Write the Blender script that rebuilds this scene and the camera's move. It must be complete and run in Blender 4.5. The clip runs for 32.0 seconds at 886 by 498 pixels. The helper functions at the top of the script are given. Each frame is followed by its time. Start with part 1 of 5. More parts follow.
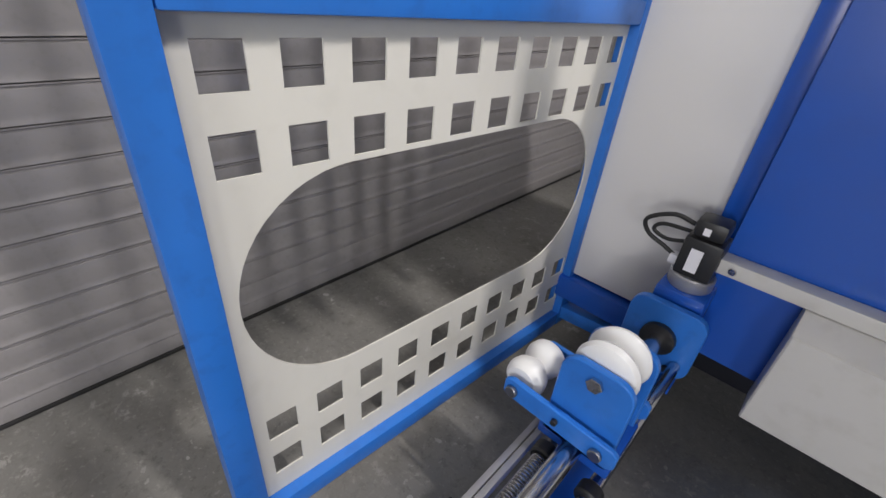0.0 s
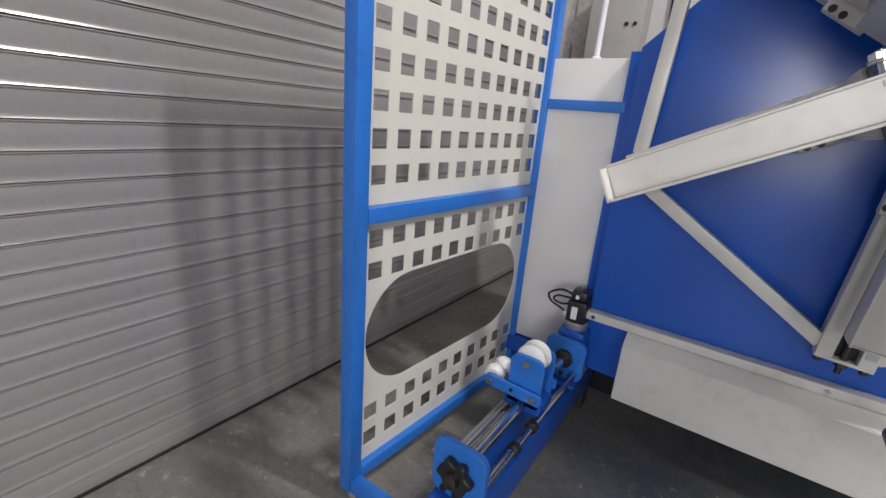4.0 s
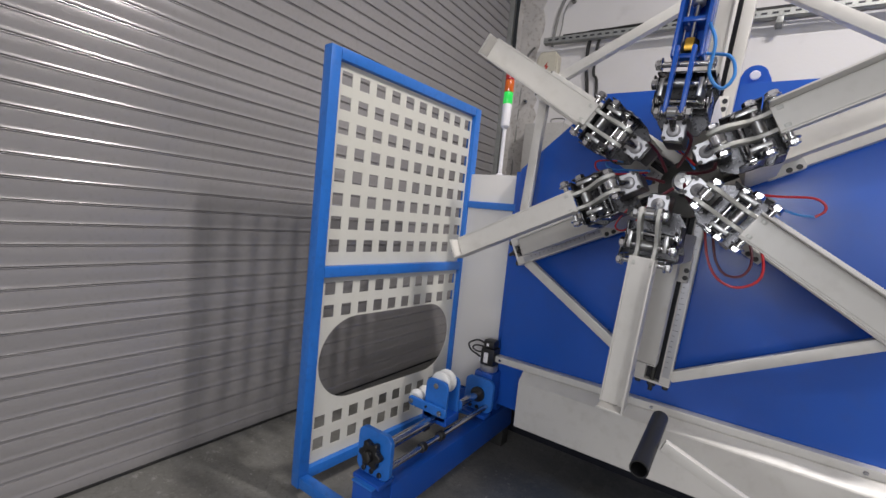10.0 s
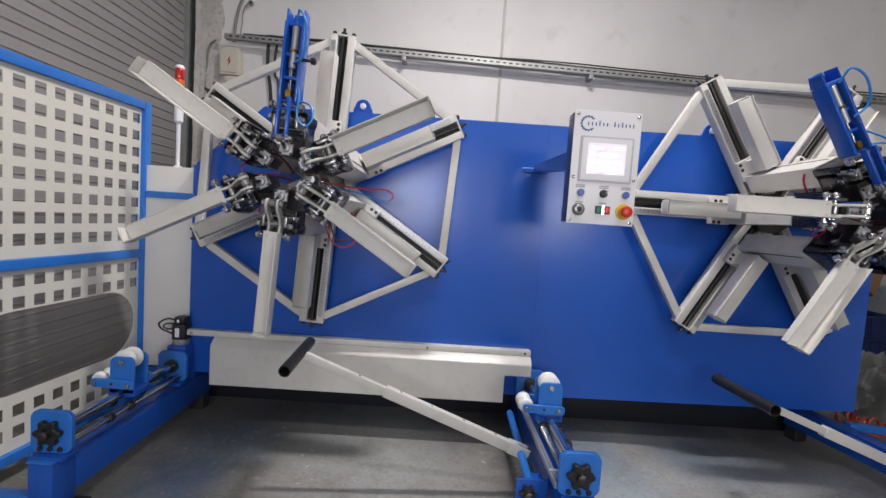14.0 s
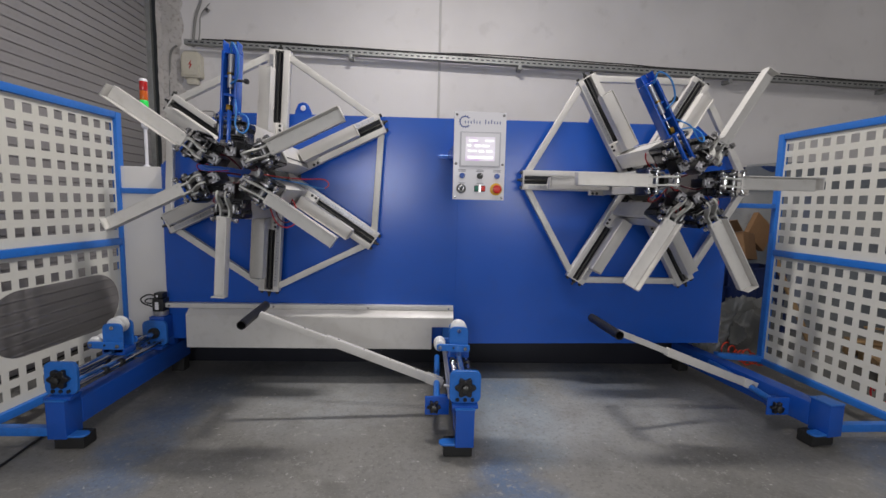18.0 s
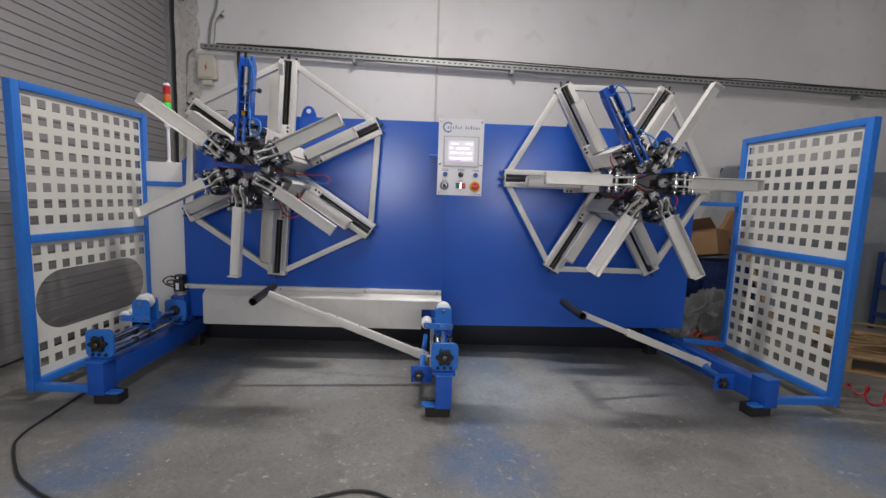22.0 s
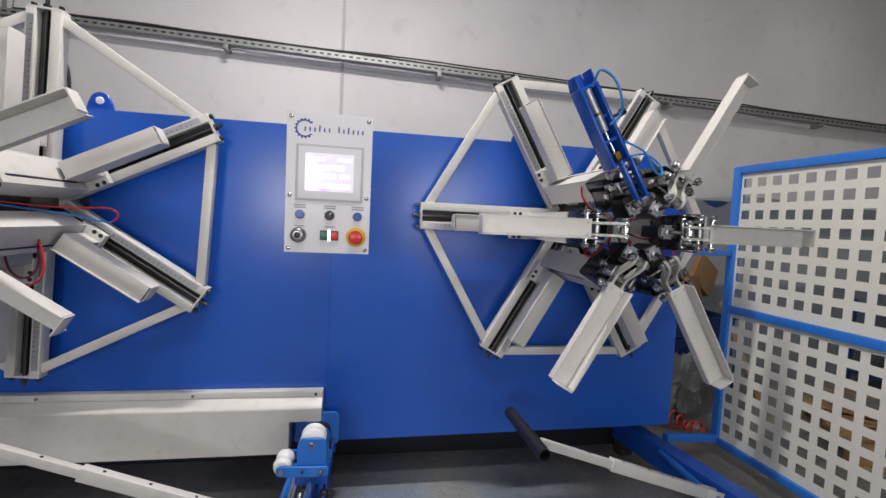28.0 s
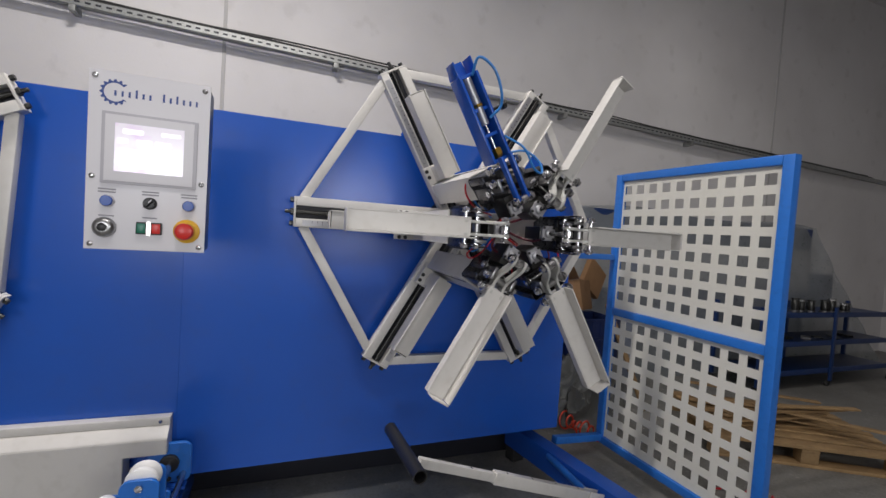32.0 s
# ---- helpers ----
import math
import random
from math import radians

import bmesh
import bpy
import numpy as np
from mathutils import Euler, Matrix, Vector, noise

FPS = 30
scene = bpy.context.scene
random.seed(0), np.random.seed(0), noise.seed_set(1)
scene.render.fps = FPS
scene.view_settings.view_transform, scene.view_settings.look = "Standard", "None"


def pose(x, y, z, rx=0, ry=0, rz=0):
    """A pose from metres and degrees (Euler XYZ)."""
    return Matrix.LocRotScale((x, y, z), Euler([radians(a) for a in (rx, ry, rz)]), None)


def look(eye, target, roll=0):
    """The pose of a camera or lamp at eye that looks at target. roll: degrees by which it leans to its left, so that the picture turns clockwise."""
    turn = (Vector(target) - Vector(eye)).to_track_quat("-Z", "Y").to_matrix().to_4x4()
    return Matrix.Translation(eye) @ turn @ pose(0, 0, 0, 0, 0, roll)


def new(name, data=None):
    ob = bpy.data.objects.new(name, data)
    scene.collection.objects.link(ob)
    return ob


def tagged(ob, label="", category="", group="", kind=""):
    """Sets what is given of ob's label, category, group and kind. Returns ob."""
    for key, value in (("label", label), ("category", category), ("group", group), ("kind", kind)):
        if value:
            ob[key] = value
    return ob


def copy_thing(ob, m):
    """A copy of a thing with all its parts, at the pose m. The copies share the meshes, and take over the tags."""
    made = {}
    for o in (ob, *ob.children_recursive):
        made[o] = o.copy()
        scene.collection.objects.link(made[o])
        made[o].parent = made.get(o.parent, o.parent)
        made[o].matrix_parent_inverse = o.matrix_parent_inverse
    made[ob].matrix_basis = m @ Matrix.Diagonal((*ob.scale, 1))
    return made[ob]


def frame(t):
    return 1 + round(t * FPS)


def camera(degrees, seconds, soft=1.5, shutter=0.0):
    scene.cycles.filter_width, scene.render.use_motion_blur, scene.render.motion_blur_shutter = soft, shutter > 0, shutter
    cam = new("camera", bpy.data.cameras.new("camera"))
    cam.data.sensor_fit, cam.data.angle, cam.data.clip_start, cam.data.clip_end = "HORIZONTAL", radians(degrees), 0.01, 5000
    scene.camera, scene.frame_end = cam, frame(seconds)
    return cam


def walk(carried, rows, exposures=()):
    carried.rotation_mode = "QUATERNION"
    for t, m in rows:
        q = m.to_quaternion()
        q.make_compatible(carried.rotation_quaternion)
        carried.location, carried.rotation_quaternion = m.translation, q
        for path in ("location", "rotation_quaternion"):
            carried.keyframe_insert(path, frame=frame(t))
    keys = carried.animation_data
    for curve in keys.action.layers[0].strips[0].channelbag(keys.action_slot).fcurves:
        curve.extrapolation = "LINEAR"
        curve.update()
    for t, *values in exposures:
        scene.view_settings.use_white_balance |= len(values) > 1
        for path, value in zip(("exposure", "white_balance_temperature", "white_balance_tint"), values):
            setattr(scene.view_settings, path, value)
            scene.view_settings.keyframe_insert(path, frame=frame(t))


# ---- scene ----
# the path is in true metres; the plan below is drawn at 1 : 1.15 and brought to true size at the end
SCALE = 1.15
cam = camera(91.5, 32.0)
PATH = [
    (0, (0.011, -1.053, 1.040), (-1.102, 0.243, -0.001), 5.47),
    (0.5, (0.005, -1.166, 1.098), (-1.064, 0.256, 0.184), 7.49),
    (1, (0.012, -1.209, 1.123), (-1.019, 0.264, 0.246), 8.48),
    (1.5, (0.082, -1.257, 1.154), (-1.017, 0.203, 0.342), 7.04),
    (2, (0.188, -1.349, 1.196), (-1.016, 0.040, 0.409), 5.45),
    (2.5, (0.264, -1.430, 1.237), (-0.981, -0.035, 0.528), 5.49),
    (3, (0.297, -1.495, 1.248), (-0.884, -0.012, 0.609), 4.67),
    (3.5, (0.323, -1.661, 1.318), (-0.774, -0.112, 0.688), 5.35),
    (5.5, (0.452, -1.830, 1.281), (-0.587, -0.179, 0.838), 3.51),
    (6, (0.475, -1.826, 1.281), (-0.758, -0.322, 0.816), 4.39),
    (6.5, (0.498, -1.835, 1.286), (-0.747, -0.334, 0.843), 3.60),
    (7, (0.584, -1.848, 1.308), (-0.606, -0.290, 0.916), 3.45),
    (7.5, (0.615, -1.897, 1.310), (-0.495, -0.271, 0.957), 4.05),
    (8, (0.687, -1.969, 1.317), (-0.302, -0.257, 1.017), 4.34),
    (8.5, (0.730, -2.010, 1.323), (-0.238, -0.281, 1.048), 5.36),
    (9, (0.844, -2.036, 1.321), (-0.180, -0.342, 1.039), 4.96),
    (9.5, (0.927, -2.074, 1.321), (-0.130, -0.391, 1.100), 5.61),
    (10, (0.942, -2.130, 1.320), (-0.182, -0.484, 1.160), 5.85),
    (10.5, (1.007, -2.228, 1.309), (-0.015, -0.518, 1.129), 4.45),
    (11, (1.108, -2.291, 1.330), (0.378, -0.432, 1.212), 3.01),
    (11.5, (1.190, -2.311, 1.336), (0.520, -0.432, 1.198), 2.65),
    (12, (1.293, -2.329, 1.332), (0.672, -0.435, 1.166), 2.76),
    (12.5, (1.325, -2.376, 1.331), (0.815, -0.448, 1.182), 3.21),
    (13, (1.341, -2.501, 1.328), (1.035, -0.531, 1.177), 4.27),
    (13.5, (1.371, -2.628, 1.343), (1.287, -0.633, 1.226), 4.33),
    (14, (1.424, -2.649, 1.353), (1.449, -0.653, 1.221), 3.84),
    (14.5, (1.525, -2.688, 1.356), (1.483, -0.693, 1.222), 3.73),
    (15, (1.625, -2.752, 1.356), (1.624, -0.759, 1.195), 3.79),
    (15.5, (1.646, -2.820, 1.354), (1.701, -0.827, 1.200), 3.55),
    (17.5, (1.749, -3.152, 1.353), (1.850, -1.167, 1.137), 1.87),
    (18, (1.815, -3.210, 1.358), (1.900, -1.223, 1.146), 1.32),
    (18.5, (1.843, -3.262, 1.351), (1.914, -1.274, 1.142), 1.08),
    (19, (1.832, -3.321, 1.352), (1.932, -1.336, 1.131), 1.15),
    (19.5, (1.832, -3.405, 1.348), (2.009, -1.425, 1.122), 1.02),
    (20, (1.828, -3.452, 1.356), (1.941, -1.466, 1.148), 0.88),
    (20.5, (1.866, -3.471, 1.361), (1.890, -1.483, 1.138), 0.72),
    (21, (1.928, -3.506, 1.362), (1.921, -1.518, 1.140), 1.41),
    (21.5, (1.957, -3.532, 1.363), (1.927, -1.547, 1.120), 1.82),
    (22, (1.936, -3.574, 1.358), (1.994, -1.588, 1.125), 2.03),
    (22.5, (1.903, -3.624, 1.365), (1.997, -1.640, 1.125), 2.29),
    (23, (1.894, -3.658, 1.368), (1.984, -1.668, 1.185), 1.90),
    (23.5, (1.893, -3.654, 1.365), (1.985, -1.665, 1.172), 2.17),
    (24, (1.893, -3.634, 1.367), (1.961, -1.643, 1.191), 0.82),
    (24.5, (1.896, -3.615, 1.363), (1.994, -1.625, 1.198), 0.63),
    (26.5, (2.175, -2.920, 1.454), (2.409, -0.940, 1.300), 1.33),
    (27, (2.216, -2.690, 1.481), (2.480, -0.713, 1.332), 1.92),
    (28, (2.253, -2.347, 1.508), (2.588, -0.380, 1.382), 2.73),
    (29, (2.299, -2.165, 1.537), (2.656, -0.201, 1.415), 2.93),
    (30, (2.337, -2.143, 1.529), (2.719, -0.180, 1.531), 4.25),
    (31, (2.357, -2.193, 1.553), (2.873, -0.262, 1.497), 3.52),
    (32, (2.455, -2.217, 1.488), (3.161, -0.348, 1.408), 3.84),
]
EXPOSURES = [(0, 0.42), (1, 0.34), (3.5, 0.22), (7, -0.08), (10, -0.07), (14, -0.10), (15.5, -0.40), (18, -0.42), (20, -0.38), (24.5, -0.34), (27, -0.26), (29, -0.14), (30.5, -0.31), (32, -0.38)]
walk(cam, [(t, look(Vector(eye), Vector(target), roll)) for t, eye, target, roll in PATH], EXPOSURES)

# ---- light and exposure ----
world = bpy.data.worlds.new("workshop_air")
scene.world = world
world.use_nodes = True
world.node_tree.nodes["Background"].inputs["Color"].default_value = (0.62, 0.66, 0.72, 1)
world.node_tree.nodes["Background"].inputs["Strength"].default_value = 0.03


def area_light(name, eye, target, power, width, height, colour):
    data = bpy.data.lights.new(name, "AREA")
    data.shape, data.size, data.size_y, data.energy = "RECTANGLE", width * SCALE, height * SCALE, power * SCALE ** 2
    data.color = colour
    ob = new(name, data)
    ob.matrix_world = look(Vector(eye) * SCALE, Vector(target) * SCALE)
    return ob


# lamps above the machine and the fence, a weaker one further back, daylight from two windows behind the camera
WARM = (1.0, 0.945, 0.915)
area_light("ceiling_lamp", (1.7, -0.36, 3.8), (1.7, -0.38, 0), 92, 0.60, 0.10, WARM)
area_light("ceiling_lamp", (2.1, -2.1, 4.0), (2.1, -2.1, 0), 46, 1.2, 0.20, WARM)
area_light("ceiling_lamp", (2.2, -4.0, 4.3), (2.2, -4.0, 0), 14, 2.0, 0.35, WARM)
# unseen lamp, added to brighten the wall beyond the right fence
area_light("ceiling_lamp", (5.9, -0.35, 4.2), (5.9, -0.35, 0), 18, 0.6, 0.16, WARM)
area_light("window_daylight", (0.78, -5.18, 1.58), (0.78, 0, 1.58), 50, 0.9, 0.9, (0.95, 0.96, 1.0))
area_light("window_daylight", (3.15, -5.18, 1.58), (3.15, 0, 1.58), 38, 1.0, 0.9, (0.95, 0.96, 1.0))


# ---- materials ----
def material(name, colour, rough=0.4, metal=0.0, vary=0.08, scale=6.0, grain=60.0, bump=0.0, dirt=None, dirt_amount=0.0, per_object=0.0, coat=0.0, spread=0.17):
    """Painted, plastic or metal surface with broad and fine variation."""
    m = bpy.data.materials.new(name)
    m.use_nodes = True
    nt = m.node_tree
    n, l = nt.nodes, nt.links
    b = n["Principled BSDF"]
    tc = n.new("ShaderNodeTexCoord")
    big = n.new("ShaderNodeTexNoise")
    big.inputs["Scale"].default_value, big.inputs["Detail"].default_value = scale, 6
    fine = n.new("ShaderNodeTexNoise")
    fine.inputs["Scale"].default_value, fine.inputs["Detail"].default_value = grain, 4
    l.new(tc.outputs["Object"], big.inputs["Vector"])
    l.new(tc.outputs["Object"], fine.inputs["Vector"])
    mix = n.new("ShaderNodeMix")
    mix.data_type = "RGBA"
    lo = [max(0, c * (1 - vary)) for c in colour]
    hi = [min(1, c * (1 + vary)) for c in colour]
    mix.inputs[6].default_value, mix.inputs[7].default_value = (*lo, 1), (*hi, 1)
    l.new(big.outputs["Fac"], mix.inputs[0])
    out = mix.outputs[2]
    if dirt:
        ramp = n.new("ShaderNodeValToRGB")
        ramp.color_ramp.elements[0].position, ramp.color_ramp.elements[1].position = 0.52, 0.72
        l.new(fine.outputs["Fac"], ramp.inputs[0])
        mul = n.new("ShaderNodeMath")
        mul.operation = "MULTIPLY"
        mul.inputs[1].default_value = dirt_amount
        l.new(ramp.outputs[0], mul.inputs[0])
        second = n.new("ShaderNodeMix")
        second.data_type = "RGBA"
        l.new(mul.outputs[0], second.inputs[0])
        l.new(out, second.inputs[6])
        second.inputs[7].default_value = (*dirt, 1)
        out = second.outputs[2]
    if per_object:
        info = n.new("ShaderNodeObjectInfo")
        hsv = n.new("ShaderNodeHueSaturation")
        mr = n.new("ShaderNodeMapRange")
        mr.inputs["To Min"].default_value, mr.inputs["To Max"].default_value = 1 - per_object, 1 + per_object
        l.new(info.outputs["Random"], mr.inputs["Value"])
        l.new(mr.outputs[0], hsv.inputs["Value"])
        l.new(out, hsv.inputs["Color"])
        out = hsv.outputs[0]
    l.new(out, b.inputs["Base Color"])
    mr2 = n.new("ShaderNodeMapRange")
    mr2.inputs["To Min"].default_value, mr2.inputs["To Max"].default_value = max(0.03, rough - spread * 0.4), rough + spread * 0.6
    l.new(fine.outputs["Fac"], mr2.inputs["Value"])
    l.new(mr2.outputs[0], b.inputs["Roughness"])
    b.inputs["Metallic"].default_value = metal
    b.inputs["Coat Weight"].default_value = coat
    b.inputs["Coat Roughness"].default_value = 0.15
    if bump:
        bp = n.new("ShaderNodeBump")
        bp.inputs["Strength"].default_value, bp.inputs["Distance"].default_value = bump, 0.004
        l.new(fine.outputs["Fac"], bp.inputs["Height"])
        l.new(bp.outputs[0], b.inputs["Normal"])
    return m


BLUE = material("blue_enamel", (0.013, 0.089, 0.45), 0.24, vary=0.07, scale=2.2, grain=14, dirt=(0.03, 0.08, 0.30), dirt_amount=0.18, spread=0.05)
# same paint as BLUE, lightened to hold the stronger light on frames
BLUE_FRAME = material("blue_enamel_lit", (0.025, 0.165, 0.58), 0.30, vary=0.12, scale=9, grain=40, dirt=(0.02, 0.08, 0.30), dirt_amount=0.25)
BLUE_DARK = material("dark_blue_enamel", (0.008, 0.03, 0.11), 0.35, vary=0.15)
CREAM = material("cream_enamel", (0.60, 0.585, 0.555), 0.32, vary=0.06, scale=5, grain=24, dirt=(0.47, 0.45, 0.41), dirt_amount=0.35)
SHEET = material("cream_sheet", (0.66, 0.65, 0.59), 0.42, vary=0.04, scale=4, grain=22, dirt=(0.54, 0.53, 0.47), dirt_amount=0.25)
CABINET = material("white_cabinet_enamel", (0.68, 0.665, 0.65), 0.40, vary=0.04, scale=3, grain=110)
PANEL_WHITE = material("white_front_plate", (0.78, 0.77, 0.80), 0.32, vary=0.02)
CHROME = material("chrome", (0.60, 0.60, 0.61), 0.16, 1.0, vary=0.1, grain=200)
STEEL = material("galvanised_steel", (0.36, 0.36, 0.36), 0.30, 1.0, vary=0.3, scale=22, grain=160)
DARK_STEEL = material("oiled_dark_steel", (0.075, 0.075, 0.072), 0.34, 0.9, vary=0.35, scale=25, grain=180)
NICKEL = material("dark_nickel_plate", (0.075, 0.075, 0.08), 0.27, 1.0, vary=0.35, scale=30, grain=120, dirt=(0.06, 0.06, 0.06), dirt_amount=0.6)
ALU = material("cast_aluminium", (0.44, 0.44, 0.46), 0.36, 0.7, vary=0.1, scale=20, grain=220)
LINK = material("grey_painted_link", (0.50, 0.50, 0.47), 0.36, 0.15, vary=0.1, scale=30, grain=220)
BLACK = material("black_plastic", (0.014, 0.014, 0.015), 0.38, vary=0.2, grain=200)
RUBBER = material("black_rubber", (0.02, 0.02, 0.02), 0.75, vary=0.3, grain=150, bump=0.1)
# near-black for slots, and for shade painted in below the machines
SLOT_SHADE = material("slot_and_shade_black", (0.012, 0.013, 0.02), 0.5, vary=0.3)
NYLON = material("white_nylon", (0.80, 0.80, 0.79), 0.38, vary=0.03, scale=20)
BRASS = material("brass", (0.55, 0.33, 0.06), 0.28, 1.0, vary=0.15)
RED_HOSE = material("red_hose", (0.42, 0.012, 0.02), 0.32, vary=0.1)
BLUE_HOSE = material("blue_hose", (0.03, 0.20, 0.55), 0.32, vary=0.1)
DARK_HOSE = material("dark_red_hose", (0.10, 0.01, 0.02), 0.4, vary=0.1)
ORANGE = material("orange_red_hose", (0.60, 0.05, 0.02), 0.4, vary=0.1)
RAIL = material("zinc_rail", (0.33, 0.34, 0.33), 0.5, 0.6, vary=0.25, scale=14, grain=90, dirt=(0.16, 0.15, 0.14), dirt_amount=0.5)
BOX_BEIGE = material("beige_plastic", (0.56, 0.53, 0.44), 0.5, vary=0.06, dirt=(0.3, 0.27, 0.2), dirt_amount=0.3)
RED = material("red_plastic", (0.62, 0.018, 0.012), 0.3, vary=0.05)
YELLOW = material("yellow_plastic", (0.75, 0.42, 0.02), 0.4, vary=0.05)
BUTTON_BLUE = material("blue_button", (0.012, 0.07, 0.35), 0.3)
GREEN_DARK = material("green_button", (0.01, 0.16, 0.10), 0.3)
GREY_FRAME = material("grey_bezel", (0.52, 0.51, 0.55), 0.4, vary=0.03)
LOGO = material("blue_print", (0.05, 0.09, 0.30), 0.5, vary=0.05)
PRINT_GREY = material("grey_print", (0.30, 0.29, 0.32), 0.5, vary=0.05)
CARD = material("brown_cardboard", (0.235, 0.13, 0.06), 0.8, vary=0.15, scale=7, grain=60, bump=0.1, dirt=(0.18, 0.10, 0.05), dirt_amount=0.4)
WOOD = material("pallet_wood", (0.34, 0.22, 0.105), 0.7, vary=0.3, scale=9, grain=50, bump=0.2, per_object=0.25, dirt=(0.2, 0.12, 0.05), dirt_amount=0.4)
CRATE = material("blue_crate_plastic", (0.009, 0.022, 0.095), 0.45, vary=0.2, scale=12)
TROLLEY_BLUE = material("worn_blue_enamel", (0.009, 0.034, 0.13), 0.4, vary=0.2, scale=8, dirt=(0.05, 0.05, 0.06), dirt_amount=0.4)
CABLE = material("black_cable", (0.018, 0.018, 0.018), 0.5, vary=0.2)
JOINT = material("grey_joint_filler", (0.44, 0.43, 0.42), 0.7, vary=0.15)
GREY_SHEET = material("grey_sheet_metal", (0.45, 0.44, 0.42), 0.5, vary=0.12, scale=7, dirt=(0.33, 0.31, 0.28), dirt_amount=0.4)
CABLE_GREY = material("grey_conduit", (0.22, 0.22, 0.21), 0.55, vary=0.2)


def tarp_material(name, colour, alpha, rough):
    m = material(name, colour, rough, vary=0.25, scale=5, grain=30, bump=0.3)
    m.node_tree.nodes["Principled BSDF"].inputs["Alpha"].default_value = alpha
    return m


TARP = tarp_material("grey_plastic_sheet", (0.155, 0.16, 0.155), 1.0, 0.34)
FILM = tarp_material("clear_plastic_film", (0.30, 0.325, 0.34), 0.62, 0.28)


def glow(name, colour, strength):
    m = bpy.data.materials.new(name)
    m.use_nodes = True
    b = m.node_tree.nodes["Principled BSDF"]
    b.inputs["Base Color"].default_value = (*colour, 1)
    b.inputs["Emission Color"].default_value = (*colour, 1)
    b.inputs["Emission Strength"].default_value = strength
    b.inputs["Roughness"].default_value = 0.2
    return m


GREEN_LAMP = glow("lit_green_lens", (0.02, 0.42, 0.06), 0.9)
RED_LENS = material("red_lens", (0.45, 0.012, 0.012), 0.15, coat=0.5)
AMBER_LENS = material("amber_lens", (0.60, 0.11, 0.01), 0.15, coat=0.5)
WHITE_LAMP = glow("lit_white_button", (1.0, 0.95, 0.95), 2.0)


def screen_material():
    m = bpy.data.materials.new("lit_touch_screen")
    m.use_nodes = True
    nt = m.node_tree
    n, l = nt.nodes, nt.links
    b = n["Principled BSDF"]
    tc = n.new("ShaderNodeTexCoord")
    noise_tex = n.new("ShaderNodeTexNoise")
    noise_tex.inputs["Scale"].default_value = 14
    ramp = n.new("ShaderNodeValToRGB")
    ramp.color_ramp.elements[0].position, ramp.color_ramp.elements[0].color = 0.30, (0.85, 0.58, 0.95, 1)
    ramp.color_ramp.elements[1].position, ramp.color_ramp.elements[1].color = 0.5, (0.97, 0.90, 1.0, 1)
    l.new(tc.outputs["Object"], noise_tex.inputs["Vector"])
    l.new(noise_tex.outputs["Fac"], ramp.inputs[0])
    l.new(ramp.outputs[0], b.inputs["Emission Color"])
    b.inputs["Base Color"].default_value = (0.05, 0.05, 0.06, 1)
    b.inputs["Emission Strength"].default_value = 1.0
    b.inputs["Roughness"].default_value = 0.15
    return m


SCREEN = screen_material()
SCREEN_BAR = glow("screen_field", (1.0, 0.97, 1.0), 1.0)


def shutter_material():
    m = material("grey_shutter_enamel", (0.345, 0.332, 0.336), 0.20, 0.22, vary=0.06, scale=2.5, grain=60, bump=0.02, dirt=(0.25, 0.24, 0.23), dirt_amount=0.25, per_object=0.05, spread=0.06)
    return m


SHUTTER = shutter_material()


def wall_material():
    m = bpy.data.materials.new("painted_plaster")
    m.use_nodes = True
    nt = m.node_tree
    n, l = nt.nodes, nt.links
    b = n["Principled BSDF"]
    tc = n.new("ShaderNodeTexCoord")
    big, mid, fine = (n.new("ShaderNodeTexNoise") for _ in range(3))
    for node, s in ((big, 0.7), (mid, 5.0), (fine, 70.0)):
        node.inputs["Scale"].default_value, node.inputs["Detail"].default_value = s, 8
        l.new(tc.outputs["Object"], node.inputs["Vector"])
    r1 = n.new("ShaderNodeValToRGB")
    r1.color_ramp.elements[0].position, r1.color_ramp.elements[0].color = 0.3, (0.56, 0.545, 0.54, 1)
    r1.color_ramp.elements[1].position, r1.color_ramp.elements[1].color = 0.62, (0.68, 0.665, 0.66, 1)
    l.new(big.outputs["Fac"], r1.inputs[0])
    r2 = n.new("ShaderNodeValToRGB")
    r2.color_ramp.elements[0].position, r2.color_ramp.elements[1].position = 0.60, 0.70
    r2.color_ramp.elements[0].color, r2.color_ramp.elements[1].color = (0, 0, 0, 1), (0.22, 0.22, 0.22, 1)
    l.new(mid.outputs["Fac"], r2.inputs[0])
    mix = n.new("ShaderNodeMix")
    mix.data_type = "RGBA"
    l.new(r2.outputs[0], mix.inputs[0])
    l.new(r1.outputs[0], mix.inputs[6])
    mix.inputs[7].default_value = (0.38, 0.36, 0.34, 1)
    l.new(mix.outputs[2], b.inputs["Base Color"])
    b.inputs["Roughness"].default_value = 0.75
    bp = n.new("ShaderNodeBump")
    bp.inputs["Strength"].default_value, bp.inputs["Distance"].default_value = 0.25, 0.004
    l.new(fine.outputs["Fac"], bp.inputs["Height"])
    l.new(bp.outputs[0], b.inputs["Normal"])
    return m


WALL = wall_material()
ROUGH_PLASTER = material("stained_plaster", (0.46, 0.44, 0.42), 0.85, vary=0.25, scale=9, grain=30, bump=0.6, dirt=(0.2, 0.17, 0.14), dirt_amount=0.6)


